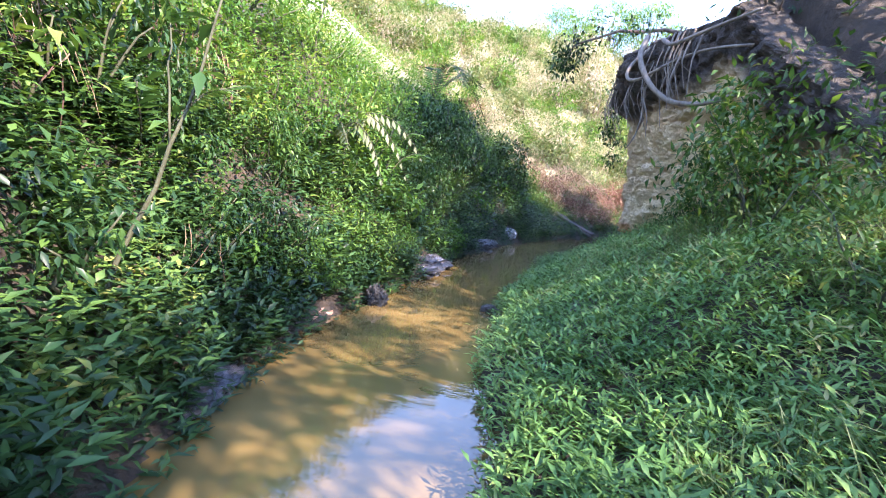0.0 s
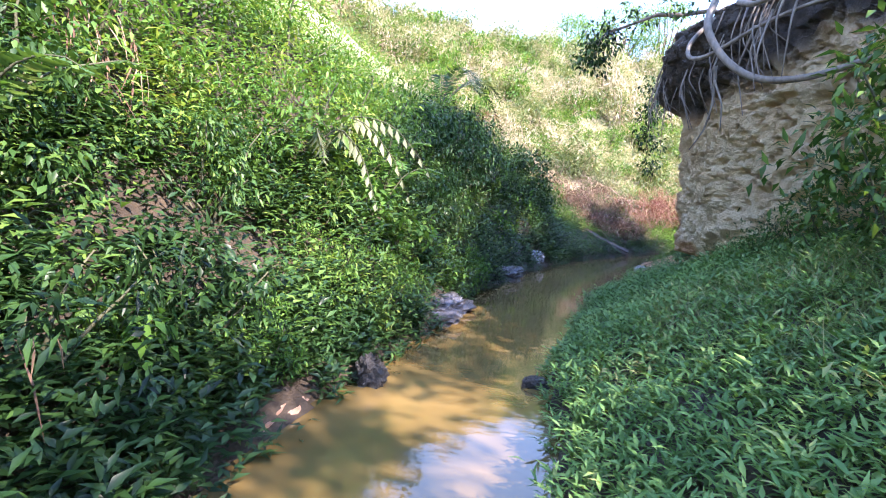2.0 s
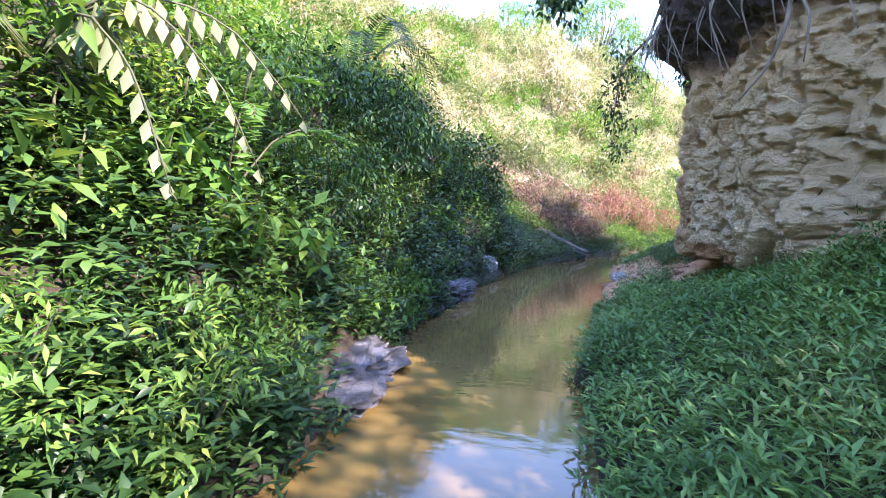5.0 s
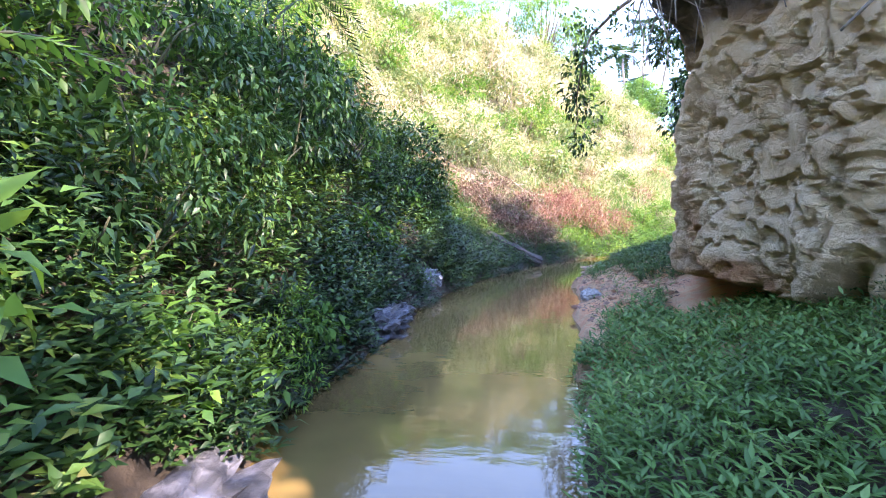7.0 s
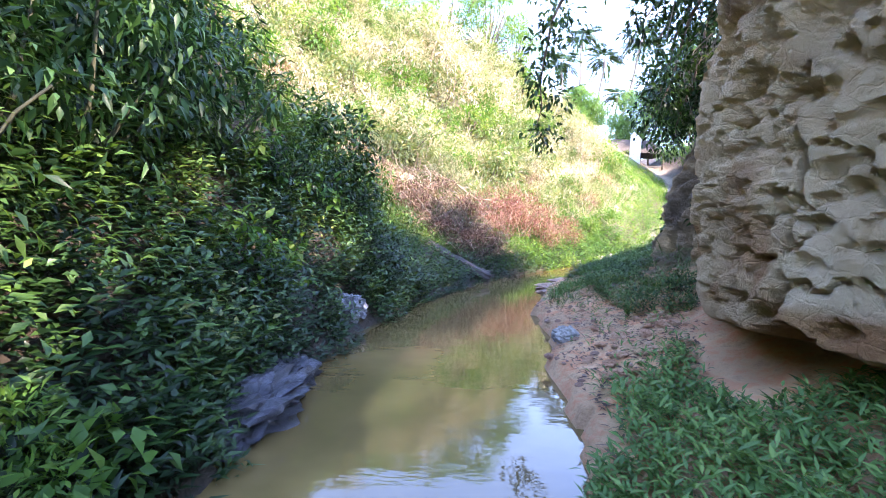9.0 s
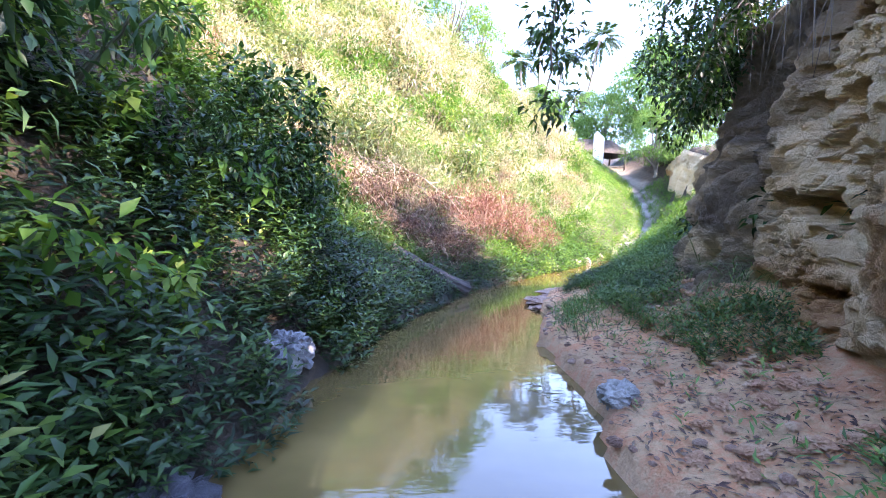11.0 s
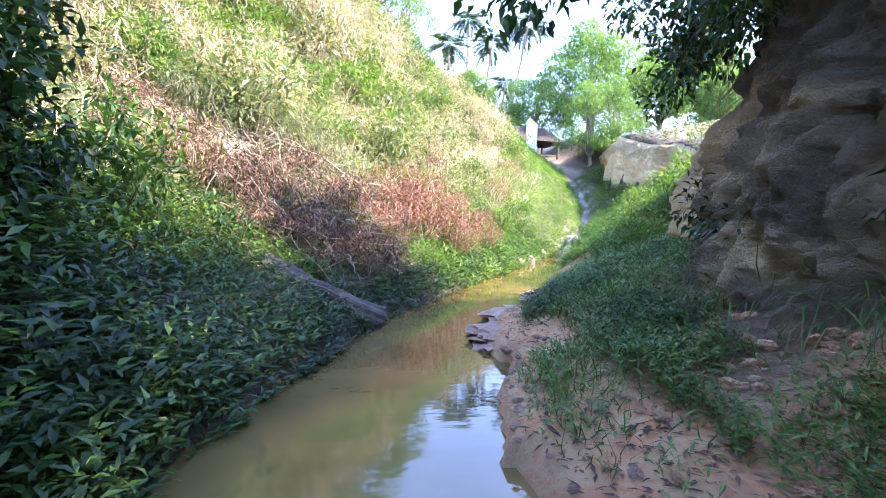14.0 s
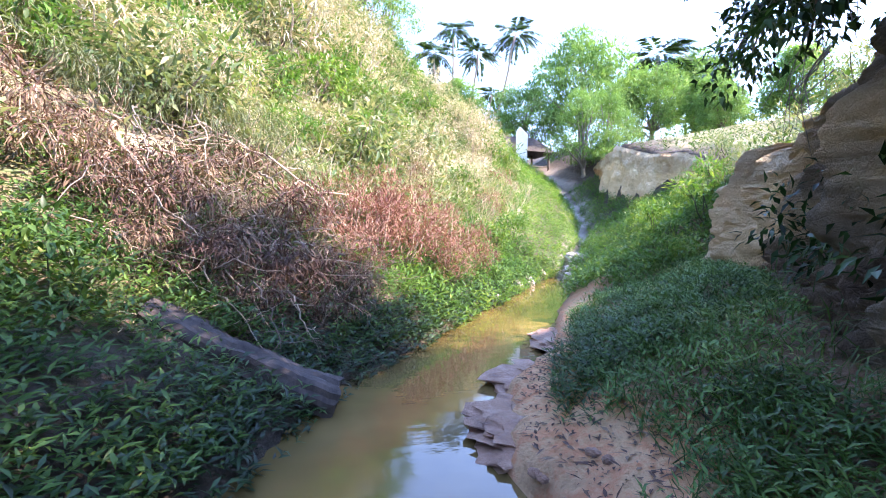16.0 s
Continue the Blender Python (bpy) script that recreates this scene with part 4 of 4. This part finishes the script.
def young_tree():
    ob = empty("sapling", "thin leaning sapling with large glossy leaves", "sapling")
    r = np.random.default_rng(35)
    stem = bent(rooted(0.05, 1.35, -0.1), (0.75, 1.75, 2.75), 10, -0.05, 0.02, r)
    part("stem", tubes("sapling_stem", [(stem, np.linspace(0.02, 0.006, 10)), (bent(stem[5], (0.35, 1.7, 2.5), 6, 0, 0.02, r), np.linspace(0.009, 0.004, 6))], STEM, 6), ob)
    P = np.concatenate([stem[5:], stem[6:], np.linspace(stem[5], (0.35, 1.7, 2.5), 6)])
    n = len(P)
    D = np.stack([r.normal(0, 1, n), r.normal(0, 1, n), r.uniform(-0.6, 0.4, n)], -1)
    part("foliage", leaves("sapling_leaves", [(P, D, np.tile([0, 0, 1.0], (n, 1)), r.uniform(0.16, 0.26, n), 0.075, 0.2)], LEAF_DARK), ob)


young_tree()


def overhanging_tree():
    ob = empty("overhanging_tree", "tree leaning from the cliff top with hanging dark leaves", "tree")
    r = np.random.default_rng(41)
    foot = np.array([6.2, 15.4, float(height(6.2, 15.4)) - 0.3])
    fork = np.array([5.4, 15.2, 6.4])
    part("trunk", tubes("overhang_trunk", [(bent(foot, fork, 8, 0, 0.05, r), np.linspace(0.17, 0.12, 8))], BARK, 10), ob)
    ends = [((1.6, 13.4, 5.9), (1.3, 13.2, 5.2)), ((2.9, 16.6, 5.2), (2.65, 17.0, 3.2)), ((5.2, 17.0, 5.2), (5.0, 17.5, 3.7)), ((5.7, 18.6, 5.4), (5.6, 19.2, 3.9)), ((6.2, 18.2, 5.6), (6.1, 18.4, 4.0)), ((6.2, 20.4, 6.2), (6.6, 21.4, 5.2)), ((4.6, 15.9, 6.0), (4.2, 16.4, 4.9)), ((6.4, 19.0, 5.0), (6.3, 19.4, 3.5)), ((7.1, 20.0, 5.2), (7.0, 20.6, 3.8)), ((5.9, 17.8, 5.3), (5.7, 18.2, 3.6)), ((7.2, 19.2, 5.8), (7.1, 19.8, 4.2)), ((7.9, 21.0, 5.4), (7.8, 21.6, 4.2))]
    limbs, centres = [], []
    for mid, end in ends:
        a = bent(fork, mid, 8, -0.35, 0.05, r)
        b = bent(mid, end, 7, 0, 0.04, r)
        limbs += [(a, np.linspace(0.07, 0.03, 8)), (b, np.linspace(0.03, 0.008, 7))]
        centres += [p + r.normal(0, 0.16, 3) for p in b for _ in range(3)] + [p + r.normal(0, 0.25, 3) for p in a[4:] for _ in range(2)]
    part("branching", tubes("overhang_limbs", limbs, BARK, 6), ob)
    part("crown", leaves("overhang_crown", clump_sets(centres, 0.3, 30, 0.15, 0.06, r, 0.25, 0.45), LEAF_DARK), ob)


overhanging_tree()


def palm_tree(x, y, top, bx, by, ground_z, seed, size):
    r = np.random.default_rng(seed)
    ob = empty("coconut_palm", "tall coconut palm against the sky", "palm tree", "palms on the skyline")
    ob.location = (bx, by, ground_z)
    tip = np.array([x - bx, y - by, top - ground_z])
    trunk = bent((0, 0, -0.5), tip, 10, 0.3, 0.08, r)
    part("trunk", tubes("palm_trunk", [(trunk, np.linspace(0.22, 0.13, 10) * size)], BARK_GREY, 8), ob)
    for i in range(20):
        a, el = i * 2.4 + r.uniform(-0.3, 0.3), r.uniform(-0.75, 0.85)
        end = tip + size * 3.3 * np.array([np.cos(a) * math.cos(el), np.sin(a) * math.cos(el), math.sin(el) - 0.25])
        line = bent(tip, end, 8, -0.55 * size, 0.02, r)
        part("frond", leaves("palm_frond", frond_sets(line, 40, 1.15 * size, 0.1 * size, 0.4, r), LEAF_DARK), ob)


for i, (x, y, top, bx, by, size) in enumerate([(26.5, 71.1, 25.7, 23.2, 72.5, 1.0), (22.9, 74.7, 24.0, 20.5, 75.5, 0.95), (20.7, 78.5, 28.2, 20.5, 78.5, 0.95), (16.4, 72.5, 22.6, 18.2, 73, 0.9), (26.2, 77.7, 20.0, 24.5, 78, 0.9), (19.0, 76.0, 19.5, 18.5, 76, 0.8), (34.0, 54.8, 18.6, 33.8, 54.8, 1.15), (22.5, 80, 18, 22.0, 80, 0.8)]):
    palm_tree(x, y, top, bx, by, float(height(bx, by)), 60 + i, size)


# ---- the hut and white slab far upstream ----
def hut():
    ob = empty("hut", "small dark thatched hut beyond the stream", "hut")
    x, y = 18.3, 52.0
    z = 5.9
    ob.location = (x, y, z)
    bm = bmesh.new()
    w, d, e, h = 2.8, 1.9, 1.9, 3.3
    lo = [bm.verts.new(p) for p in ((-w, -d, e), (w, -d, e), (w, d, e), (-w, d, e))]
    hi = [bm.verts.new(p) for p in ((-w * 0.6, 0, h), (w * 0.6, 0, h))]
    for f in ((lo[0], lo[1], hi[1], hi[0]), (lo[2], lo[3], hi[0], hi[1]), (lo[1], lo[2], hi[1]), (lo[3], lo[0], hi[0])):
        bm.faces.new(f)
    bmesh.ops.solidify(bm, geom=bm.faces[:], thickness=0.2)
    me = bpy.data.meshes.new("roof")
    bm.to_mesh(me)
    me.materials.append(THATCH)
    part("roof", me, ob, "dark grey thatched roof")
    for px, py in ((-2.3, -1.5), (0, -1.5), (2.3, -1.5), (2.3, 1.5), (-2.3, 1.5)):
        part("post", tubes("hut_post", [(np.array([(px, py, -0.3), (px, py, 1.0), (px, py, 2.1)]), 0.09)], BARK, 8), ob)
    box("rail", (0, -1.5, 0.8), (4.6, 0.06, 0.08), BARK_GREY, ob)
    box("rail", (0, -1.5, 0.4), (4.6, 0.06, 0.08), BARK_GREY, ob)


def box(name, centre, size, mat, parent=None):
    bm = bmesh.new()
    bmesh.ops.create_cube(bm, size=1)
    bmesh.ops.scale(bm, vec=size, verts=bm.verts)
    bmesh.ops.bevel(bm, geom=bm.edges[:], offset=min(size) * 0.12, segments=1, affect='EDGES')
    bmesh.ops.translate(bm, vec=centre, verts=bm.verts)
    me = bpy.data.meshes.new(name)
    bm.to_mesh(me)
    me.materials.append(mat)
    return part(name, me, parent)


hut()


def white_pillar():
    x, y = 17.4, 48.8
    z = 6.0
    bm = bmesh.new()
    prof = [(-0.42, 0), (0.42, 0), (0.42, 2.75), (-0.2, 3.3), (-0.42, 3.0)]
    a = [bm.verts.new((px, -0.12, pz)) for px, pz in prof]
    b = [bm.verts.new((px, 0.12, pz)) for px, pz in prof]
    bm.faces.new(a)
    bm.faces.new(b[::-1])
    for i in range(5):
        bm.faces.new((a[(i + 1) % 5], a[i], b[i], b[(i + 1) % 5]))
    bmesh.ops.bevel(bm, geom=bm.edges[:], offset=0.02, segments=2, affect='EDGES')
    me = bpy.data.meshes.new("pillar")
    bm.to_mesh(me)
    me.materials.append(CONCRETE)
    ob = tagged(new("white_pillar", me), "upright white slab with a slanted top by the hut", "pillar")
    ob.matrix_world = pose(x, y, z, 0, 0, -20)


white_pillar()


# ---- stones, mud bars, log, roots and dead wood ----
def rock(name, label, category, x, y, z, sx, sy, sz, mat, seed, turn=0, rough=0.3, group=""):
    bm = bmesh.new()
    bmesh.ops.create_icosphere(bm, subdivisions=4, radius=1)
    co = np.array([v.co[:] for v in bm.verts])
    d = 1 + rough * 1.4 * fbm(co[:, 0] * 1.4 + seed, co[:, 1] * 1.4, co[:, 2] * 1.4, 3, seed) + rough * 0.9 * fbm(co[:, 0] * 4 + seed, co[:, 1] * 4, co[:, 2] * 4, 3, seed + 5) - rough * 0.45 * (1 - step(0.0, 0.12, np.abs(fbm(co[:, 0] * 2.6 + seed, co[:, 1] * 2.6, co[:, 2] * 2.6, 3, seed + 8))))
    co = co * d[:, None] * np.array([sx, sy, sz])
    for v, c in zip(bm.verts, co):
        v.co = c
    me = bpy.data.meshes.new(name)
    bm.to_mesh(me)
    me.materials.append(mat)
    ob = tagged(new(name, me), label, category, group)
    ob.matrix_world = pose(x, y, z, 0, 0, turn)
    return ob


rock("rock", "wet black rock standing in the stream", "rock", 0.06, 5.25, 0.06, 0.17, 0.19, 0.2, STONE_WET, 3, 20, 0.5)
rock("rock", "small dark wet stone in shallow water", "rock", 1.55, 5.85, 0.01, 0.14, 0.11, 0.08, STONE_WET, 5, 0, 0.4)
rock("rock_slab", "low bluish grey damp rock slab at the water edge", "rock", -0.38, 8.25, 0.08, 0.5, 0.95, 0.19, SLAB, 7, 5, 0.7, "damp slabs at the water edge")
rock("rock_slab", "low bluish grey damp rock slab at the water edge", "rock", -0.32, 12.4, 0.12, 0.38, 0.75, 0.22, SLAB, 9, -10, 0.8, "damp slabs at the water edge")
rock("rock_slab", "small dark damp rock slab at the water edge", "rock", -0.35, 13.3, 0.06, 0.25, 0.45, 0.16, SLAB, 10, 10, 0.8, "damp slabs at the water edge")
rock("rock_slab", "dark damp slab half covered by leaves", "rock", 0.28, 2.1, 0.03, 0.2, 0.5, 0.1, SLAB, 12, 20, 0.5, "damp slabs at the water edge")
rock("boulder", "pale grey rough boulder on the leafy bank", "boulder", -0.18, 15.55, 0.28, 0.25, 0.24, 0.22, STONE_GREY, 11, 0, 0.7)
rock("rock", "grey angular stone at the clay edge", "rock", 2.72, 14.58, float(height(2.72, 14.58)) + 0.04, 0.17, 0.19, 0.15, STONE_PALE, 13, 30, 0.5)
rock("rock", "small dark stone at the clay edge", "rock", 2.6, 14.3, 0.03, 0.08, 0.09, 0.06, STONE_WET, 14, 0, 0.5)
rock("mud_bar", "wet reddish mud bar reaching into the stream", "mud bar", 4.05, 19.7, 0.03, 0.75, 0.85, 0.13, MUD_BAR, 15, -30, 0.65, "mud bars")
rock("mud_bar", "wet reddish mud bar beside the stream", "mud bar", 4.85, 20.9, 0.03, 0.75, 0.85, 0.14, MUD_BAR, 17, -40, 0.65, "mud bars")
rock("mud_bar", "wet brown mud bar beside the stream", "mud bar", 6.0, 22.6, 0.0, 0.55, 0.9, 0.13, MUD_BAR, 19, -35, 0.65, "mud bars")
rock("mud_bar", "pinkish mud patch under the plants", "mud bar", -0.35, 4.3, 0.03, 0.28, 0.6, 0.1, MUD_BAR, 23, 10, 0.4, "mud bars")
for i, (x, y, s) in enumerate([(6.9, 27.6, 0.28), (7.6, 28.5, 0.35), (8.5, 29.4, 0.3), (9.8, 31.2, 0.4), (11.6, 31.6, 0.4), (12.6, 33.0, 0.5), (6.3, 26.6, 0.22), (9.6, 27.9, 0.3), (11.0, 30.6, 0.35)]):
    rock("pale_rock", "pale sandy rock beside the far stream", "rock", x, y, float(bed(y)) + 0.08, s, s * 1.2, s * 0.7, bpy.data.materials.get("pale_stone") or stone_material("pale_stone", (0.35, 0.28, 0.22), (0.5, 0.43, 0.36), (0.62, 0.56, 0.5), 0.8), 30 + i, i * 40, 0.5, "pale rocks upstream")
pr = np.random.default_rng(77)
pebble = None
for i in range(60):
    y = pr.uniform(12.6, 19)
    x = float(xr(y)) + abs(pr.normal(0, 0.35))
    if pebble is None:
        pebble = rock("pebble", "small brown pebble on the clay bank", "pebble", x, y, float(height(x, y)) + 0.01, 0.035, 0.028, 0.02, MUD_BAR, 90, 0, 0.4, "pebbles on the clay bank")
    else:
        copy_thing(pebble, Matrix.Identity(4)).matrix_world = pose(x, y, float(height(x, y)) + 0.005, 0, 0, pr.uniform(0, 360)) @ Matrix.Scale(pr.uniform(0.5, 1.8), 4)


def log():
    n, sides = 40, 28
    line = bent((0.75, 20.95, 0.9), (2.4, 20.7, 0.08), n, 0.03, 0.004, np.random.default_rng(5))
    t = unit(np.gradient(line, axis=0))
    a = unit(np.cross(t, [0, 0, 1.0]))
    b = np.cross(a, t)
    f, g = np.meshgrid(np.linspace(0, 1, n), np.linspace(0, 2 * np.pi, sides, endpoint=False), indexing="ij")
    ridge = vnoise(np.cos(g) * 5 + 9, np.sin(g) * 5 + 9, f * 4, 95)
    rad = (0.17 + 0.03 * f) * (0.86 + 0.3 * ridge + 0.2 * fbm(np.cos(g) * 2, np.sin(g) * 2, f * 8, 3, 96))
    P = line[:, None] + rad[..., None] * (np.cos(g)[..., None] * a[:, None] + np.sin(g)[..., None] * b[:, None])
    P[-1] += t[-1] * 0.1 * (vnoise(np.arange(sides) * 0.8, 2.0, 0, 97) - 0.5)[:, None]
    V = P.reshape(-1, 3)
    F = [(i * sides + s, i * sides + (s + 1) % sides, (i + 1) * sides + (s + 1) % sides, (i + 1) * sides + s) for i in range(n - 1) for s in range(sides)]
    F += [tuple(range(sides))[::-1], tuple((n - 1) * sides + s for s in range(sides))]
    tagged(new("fallen_log", mesh_from("fallen_log", V, F, bark_material("log_wood", (0.02, 0.015, 0.013), (0.095, 0.07, 0.058)), False)), "weathered grey-brown fallen log sloping into the water", "log")


log()


def branch_thing(name, label, a, b, radius, seed, sag=0.0, twigs=4, mat=TWIG_DEAD, group="dead branches on the slope", category="branch", reach=0.4):
    r = np.random.default_rng(seed)
    main = bent(a, b, 12, sag, 0.035, r)
    ob = empty(name, label, category, group)
    part("stem", tubes(name + "_stem", [(main, np.linspace(radius, radius * 0.35, 12))], mat, 7), ob)
    for i in range(twigs):
        p = main[r.integers(3, 11)]
        q = p + (main[-1] - main[0]) * 0.12 + r.normal(0, reach, 3) * np.array([1, 1, 0.7])
        part("twig", tubes(name + "_twig", [(bent(p, q, 6, 0, 0.03, r), np.linspace(radius * 0.5, radius * 0.12, 6))], mat, 5), ob)


branch_thing("dead_branch", "pale bare dead branch leaning on the brush", (-0.12, 22.9, 2.75), (0.85, 22.6, 1.5), 0.035, 1, 0.0, 3)
branch_thing("dead_branch", "pale bare dead branch leaning on the brush", (-0.12, 22.9, 2.9), (-0.1, 22.5, 1.5), 0.03, 2, 0.0, 3)
branch_thing("dead_branch", "long bare grey branch lying across the slope", (-3.0, 24.5, 3.5), (0.9, 24.6, 3.0), 0.03, 3, 0.1, 8)
branch_thing("dead_branch", "long bare grey branch lying across the slope", (0.2, 25.0, 3.4), (3.0, 23.8, 1.5), 0.03, 4, -0.2, 8)
br = np.random.default_rng(9)
for i in range(34):
    x, y = br.uniform(-1.2, 3.2), br.uniform(21.8, 25.2)
    z = float(height(x, y))
    dx, dy = br.normal(0.6, 0.7), br.normal(-0.4, 0.6)
    x2, y2 = x + dx, y + dy
    if xl(y2) - x2 < 0.3:
        continue
    branch_thing("dead_branch", "thin bare twiggy branch in the brush pile", (x, y, z + br.uniform(0.2, 0.9)), (x2, y2, float(height(x2, y2)) + br.uniform(0.0, 0.5)), br.uniform(0.008, 0.02), 100 + i, br.uniform(-0.3, 0.1), 5, TWIG_DEAD if i % 3 else BARK_GREY)


def roots():
    r = np.random.default_rng(12)
    ob = empty("cliff_roots", "thick pale twisted tree roots hanging over the cliff", "tree roots")
    R = lambda pts, a, b: part("root", tubes("root", [(smooth(pts), np.linspace(a, b, 28))], BARK_GREY, 8), ob)
    R([(3.25, 9.3, 4.75), (3.1, 9.0, 4.3), (3.35, 8.75, 3.75), (3.7, 8.5, 3.4), (4.2, 8.0, 3.3), (4.75, 7.3, 3.45)], 0.055, 0.035)
    R([(3.35, 9.8, 4.7), (2.95, 9.6, 4.3), (2.95, 9.3, 3.95), (3.2, 9.0, 3.9), (3.6, 8.6, 4.1), (4.1, 8.1, 4.2), (4.6, 7.5, 4.05)], 0.035, 0.02)
    R([(3.5, 9.0, 4.6), (3.6, 8.5, 4.35), (4.1, 8.0, 4.45), (4.6, 7.4, 4.5)], 0.04, 0.02)
    R([(3.3, 9.1, 3.8), (3.32, 9.2, 3.3), (3.25, 9.35, 2.95), (3.1, 9.6, 2.7)], 0.025, 0.008)
    R([(3.3, 9.1, 3.6), (3.4, 9.0, 3.25), (3.42, 9.1, 2.9)], 0.018, 0.006)
    for i in range(46):
        y = r.uniform(8.3, 12.6)
        x = float(xc(y)) - r.uniform(0.3, 0.6)
        z = r.uniform(3.9, 4.5)
        R([(x + 0.15, y, z + 0.3), (x, y + r.normal(0, 0.1), z - 0.2), (x + r.uniform(0, 0.25), y + r.normal(0, 0.15), z - r.uniform(0.4, 1.0))], r.uniform(0.008, 0.02), 0.004)
    for i in range(60):
        y = r.uniform(15.5, 21)
        x = float(xc(y)) + r.uniform(0.0, 0.5)
        z = float(curve(TOPS, y)) - r.uniform(-0.1, 0.5)
        R([(x + 0.5, y, z + 0.2), (x + 0.1, y + r.normal(0, 0.1), z - 0.2), (x + 0.1, y + r.normal(0, 0.2), z - r.uniform(0.5, 1.4))], r.uniform(0.006, 0.016), 0.003)


def smooth(pts):
    pts = np.asarray(pts, float)
    u = np.linspace(0, len(pts) - 1, 28)
    q = np.stack([np.interp(u, np.arange(len(pts)), pts[:, k]) for k in range(3)], -1)
    for _ in range(6):
        q[1:-1] = (q[:-2] + 2 * q[1:-1] + q[2:]) / 4
    return q


roots()

for i in range(46):
    x, y = br.uniform(0.0, 2.8), br.uniform(21.2, 23.8)
    if xl(y) - x < 0.9:
        continue
    z = float(height(x, y))
    x2, y2 = x + br.normal(0.5, 0.45), y + br.normal(-0.3, 0.4)
    x2 = min(x2, float(xl(y2)) - 0.3)
    branch_thing("dead_branch", "thin bare twiggy branch in the brush pile", (x, y, z + br.uniform(0.15, 0.6)), (x2, y2, float(height(x2, y2)) + br.uniform(0.0, 0.3)), br.uniform(0.006, 0.014), 300 + i, br.uniform(-0.2, 0.1), 5, TWIG_DEAD if i % 2 else BARK)
clod = None
CLOD = stone_material("clay_clod", (0.34, 0.17, 0.09), (0.52, 0.28, 0.16), (0.6, 0.44, 0.28), 0.9)
for i in range(170):
    y = pr.uniform(10.3, 17.5)
    x = float(xc(y)) - abs(pr.normal(0.0, 0.6)) - 0.05
    if x - float(xr(y)) < 0.3:
        continue
    s = pr.uniform(0.5, 1.6)
    m = pose(x, y, float(height(x, y)) + 0.01, pr.uniform(-20, 20), pr.uniform(-20, 20), pr.uniform(0, 360)) @ Matrix.Scale(s, 4)
    if clod is None:
        clod = rock("clay_clod", "crumbled orange clay clod fallen from the cliff", "clay clod", x, y, 0, 0.06, 0.05, 0.028, CLOD, 120, 0, 0.7, "clay clods below the cliff")
        clod.matrix_world = m
    else:
        copy_thing(clod, Matrix.Identity(4)).matrix_world = m
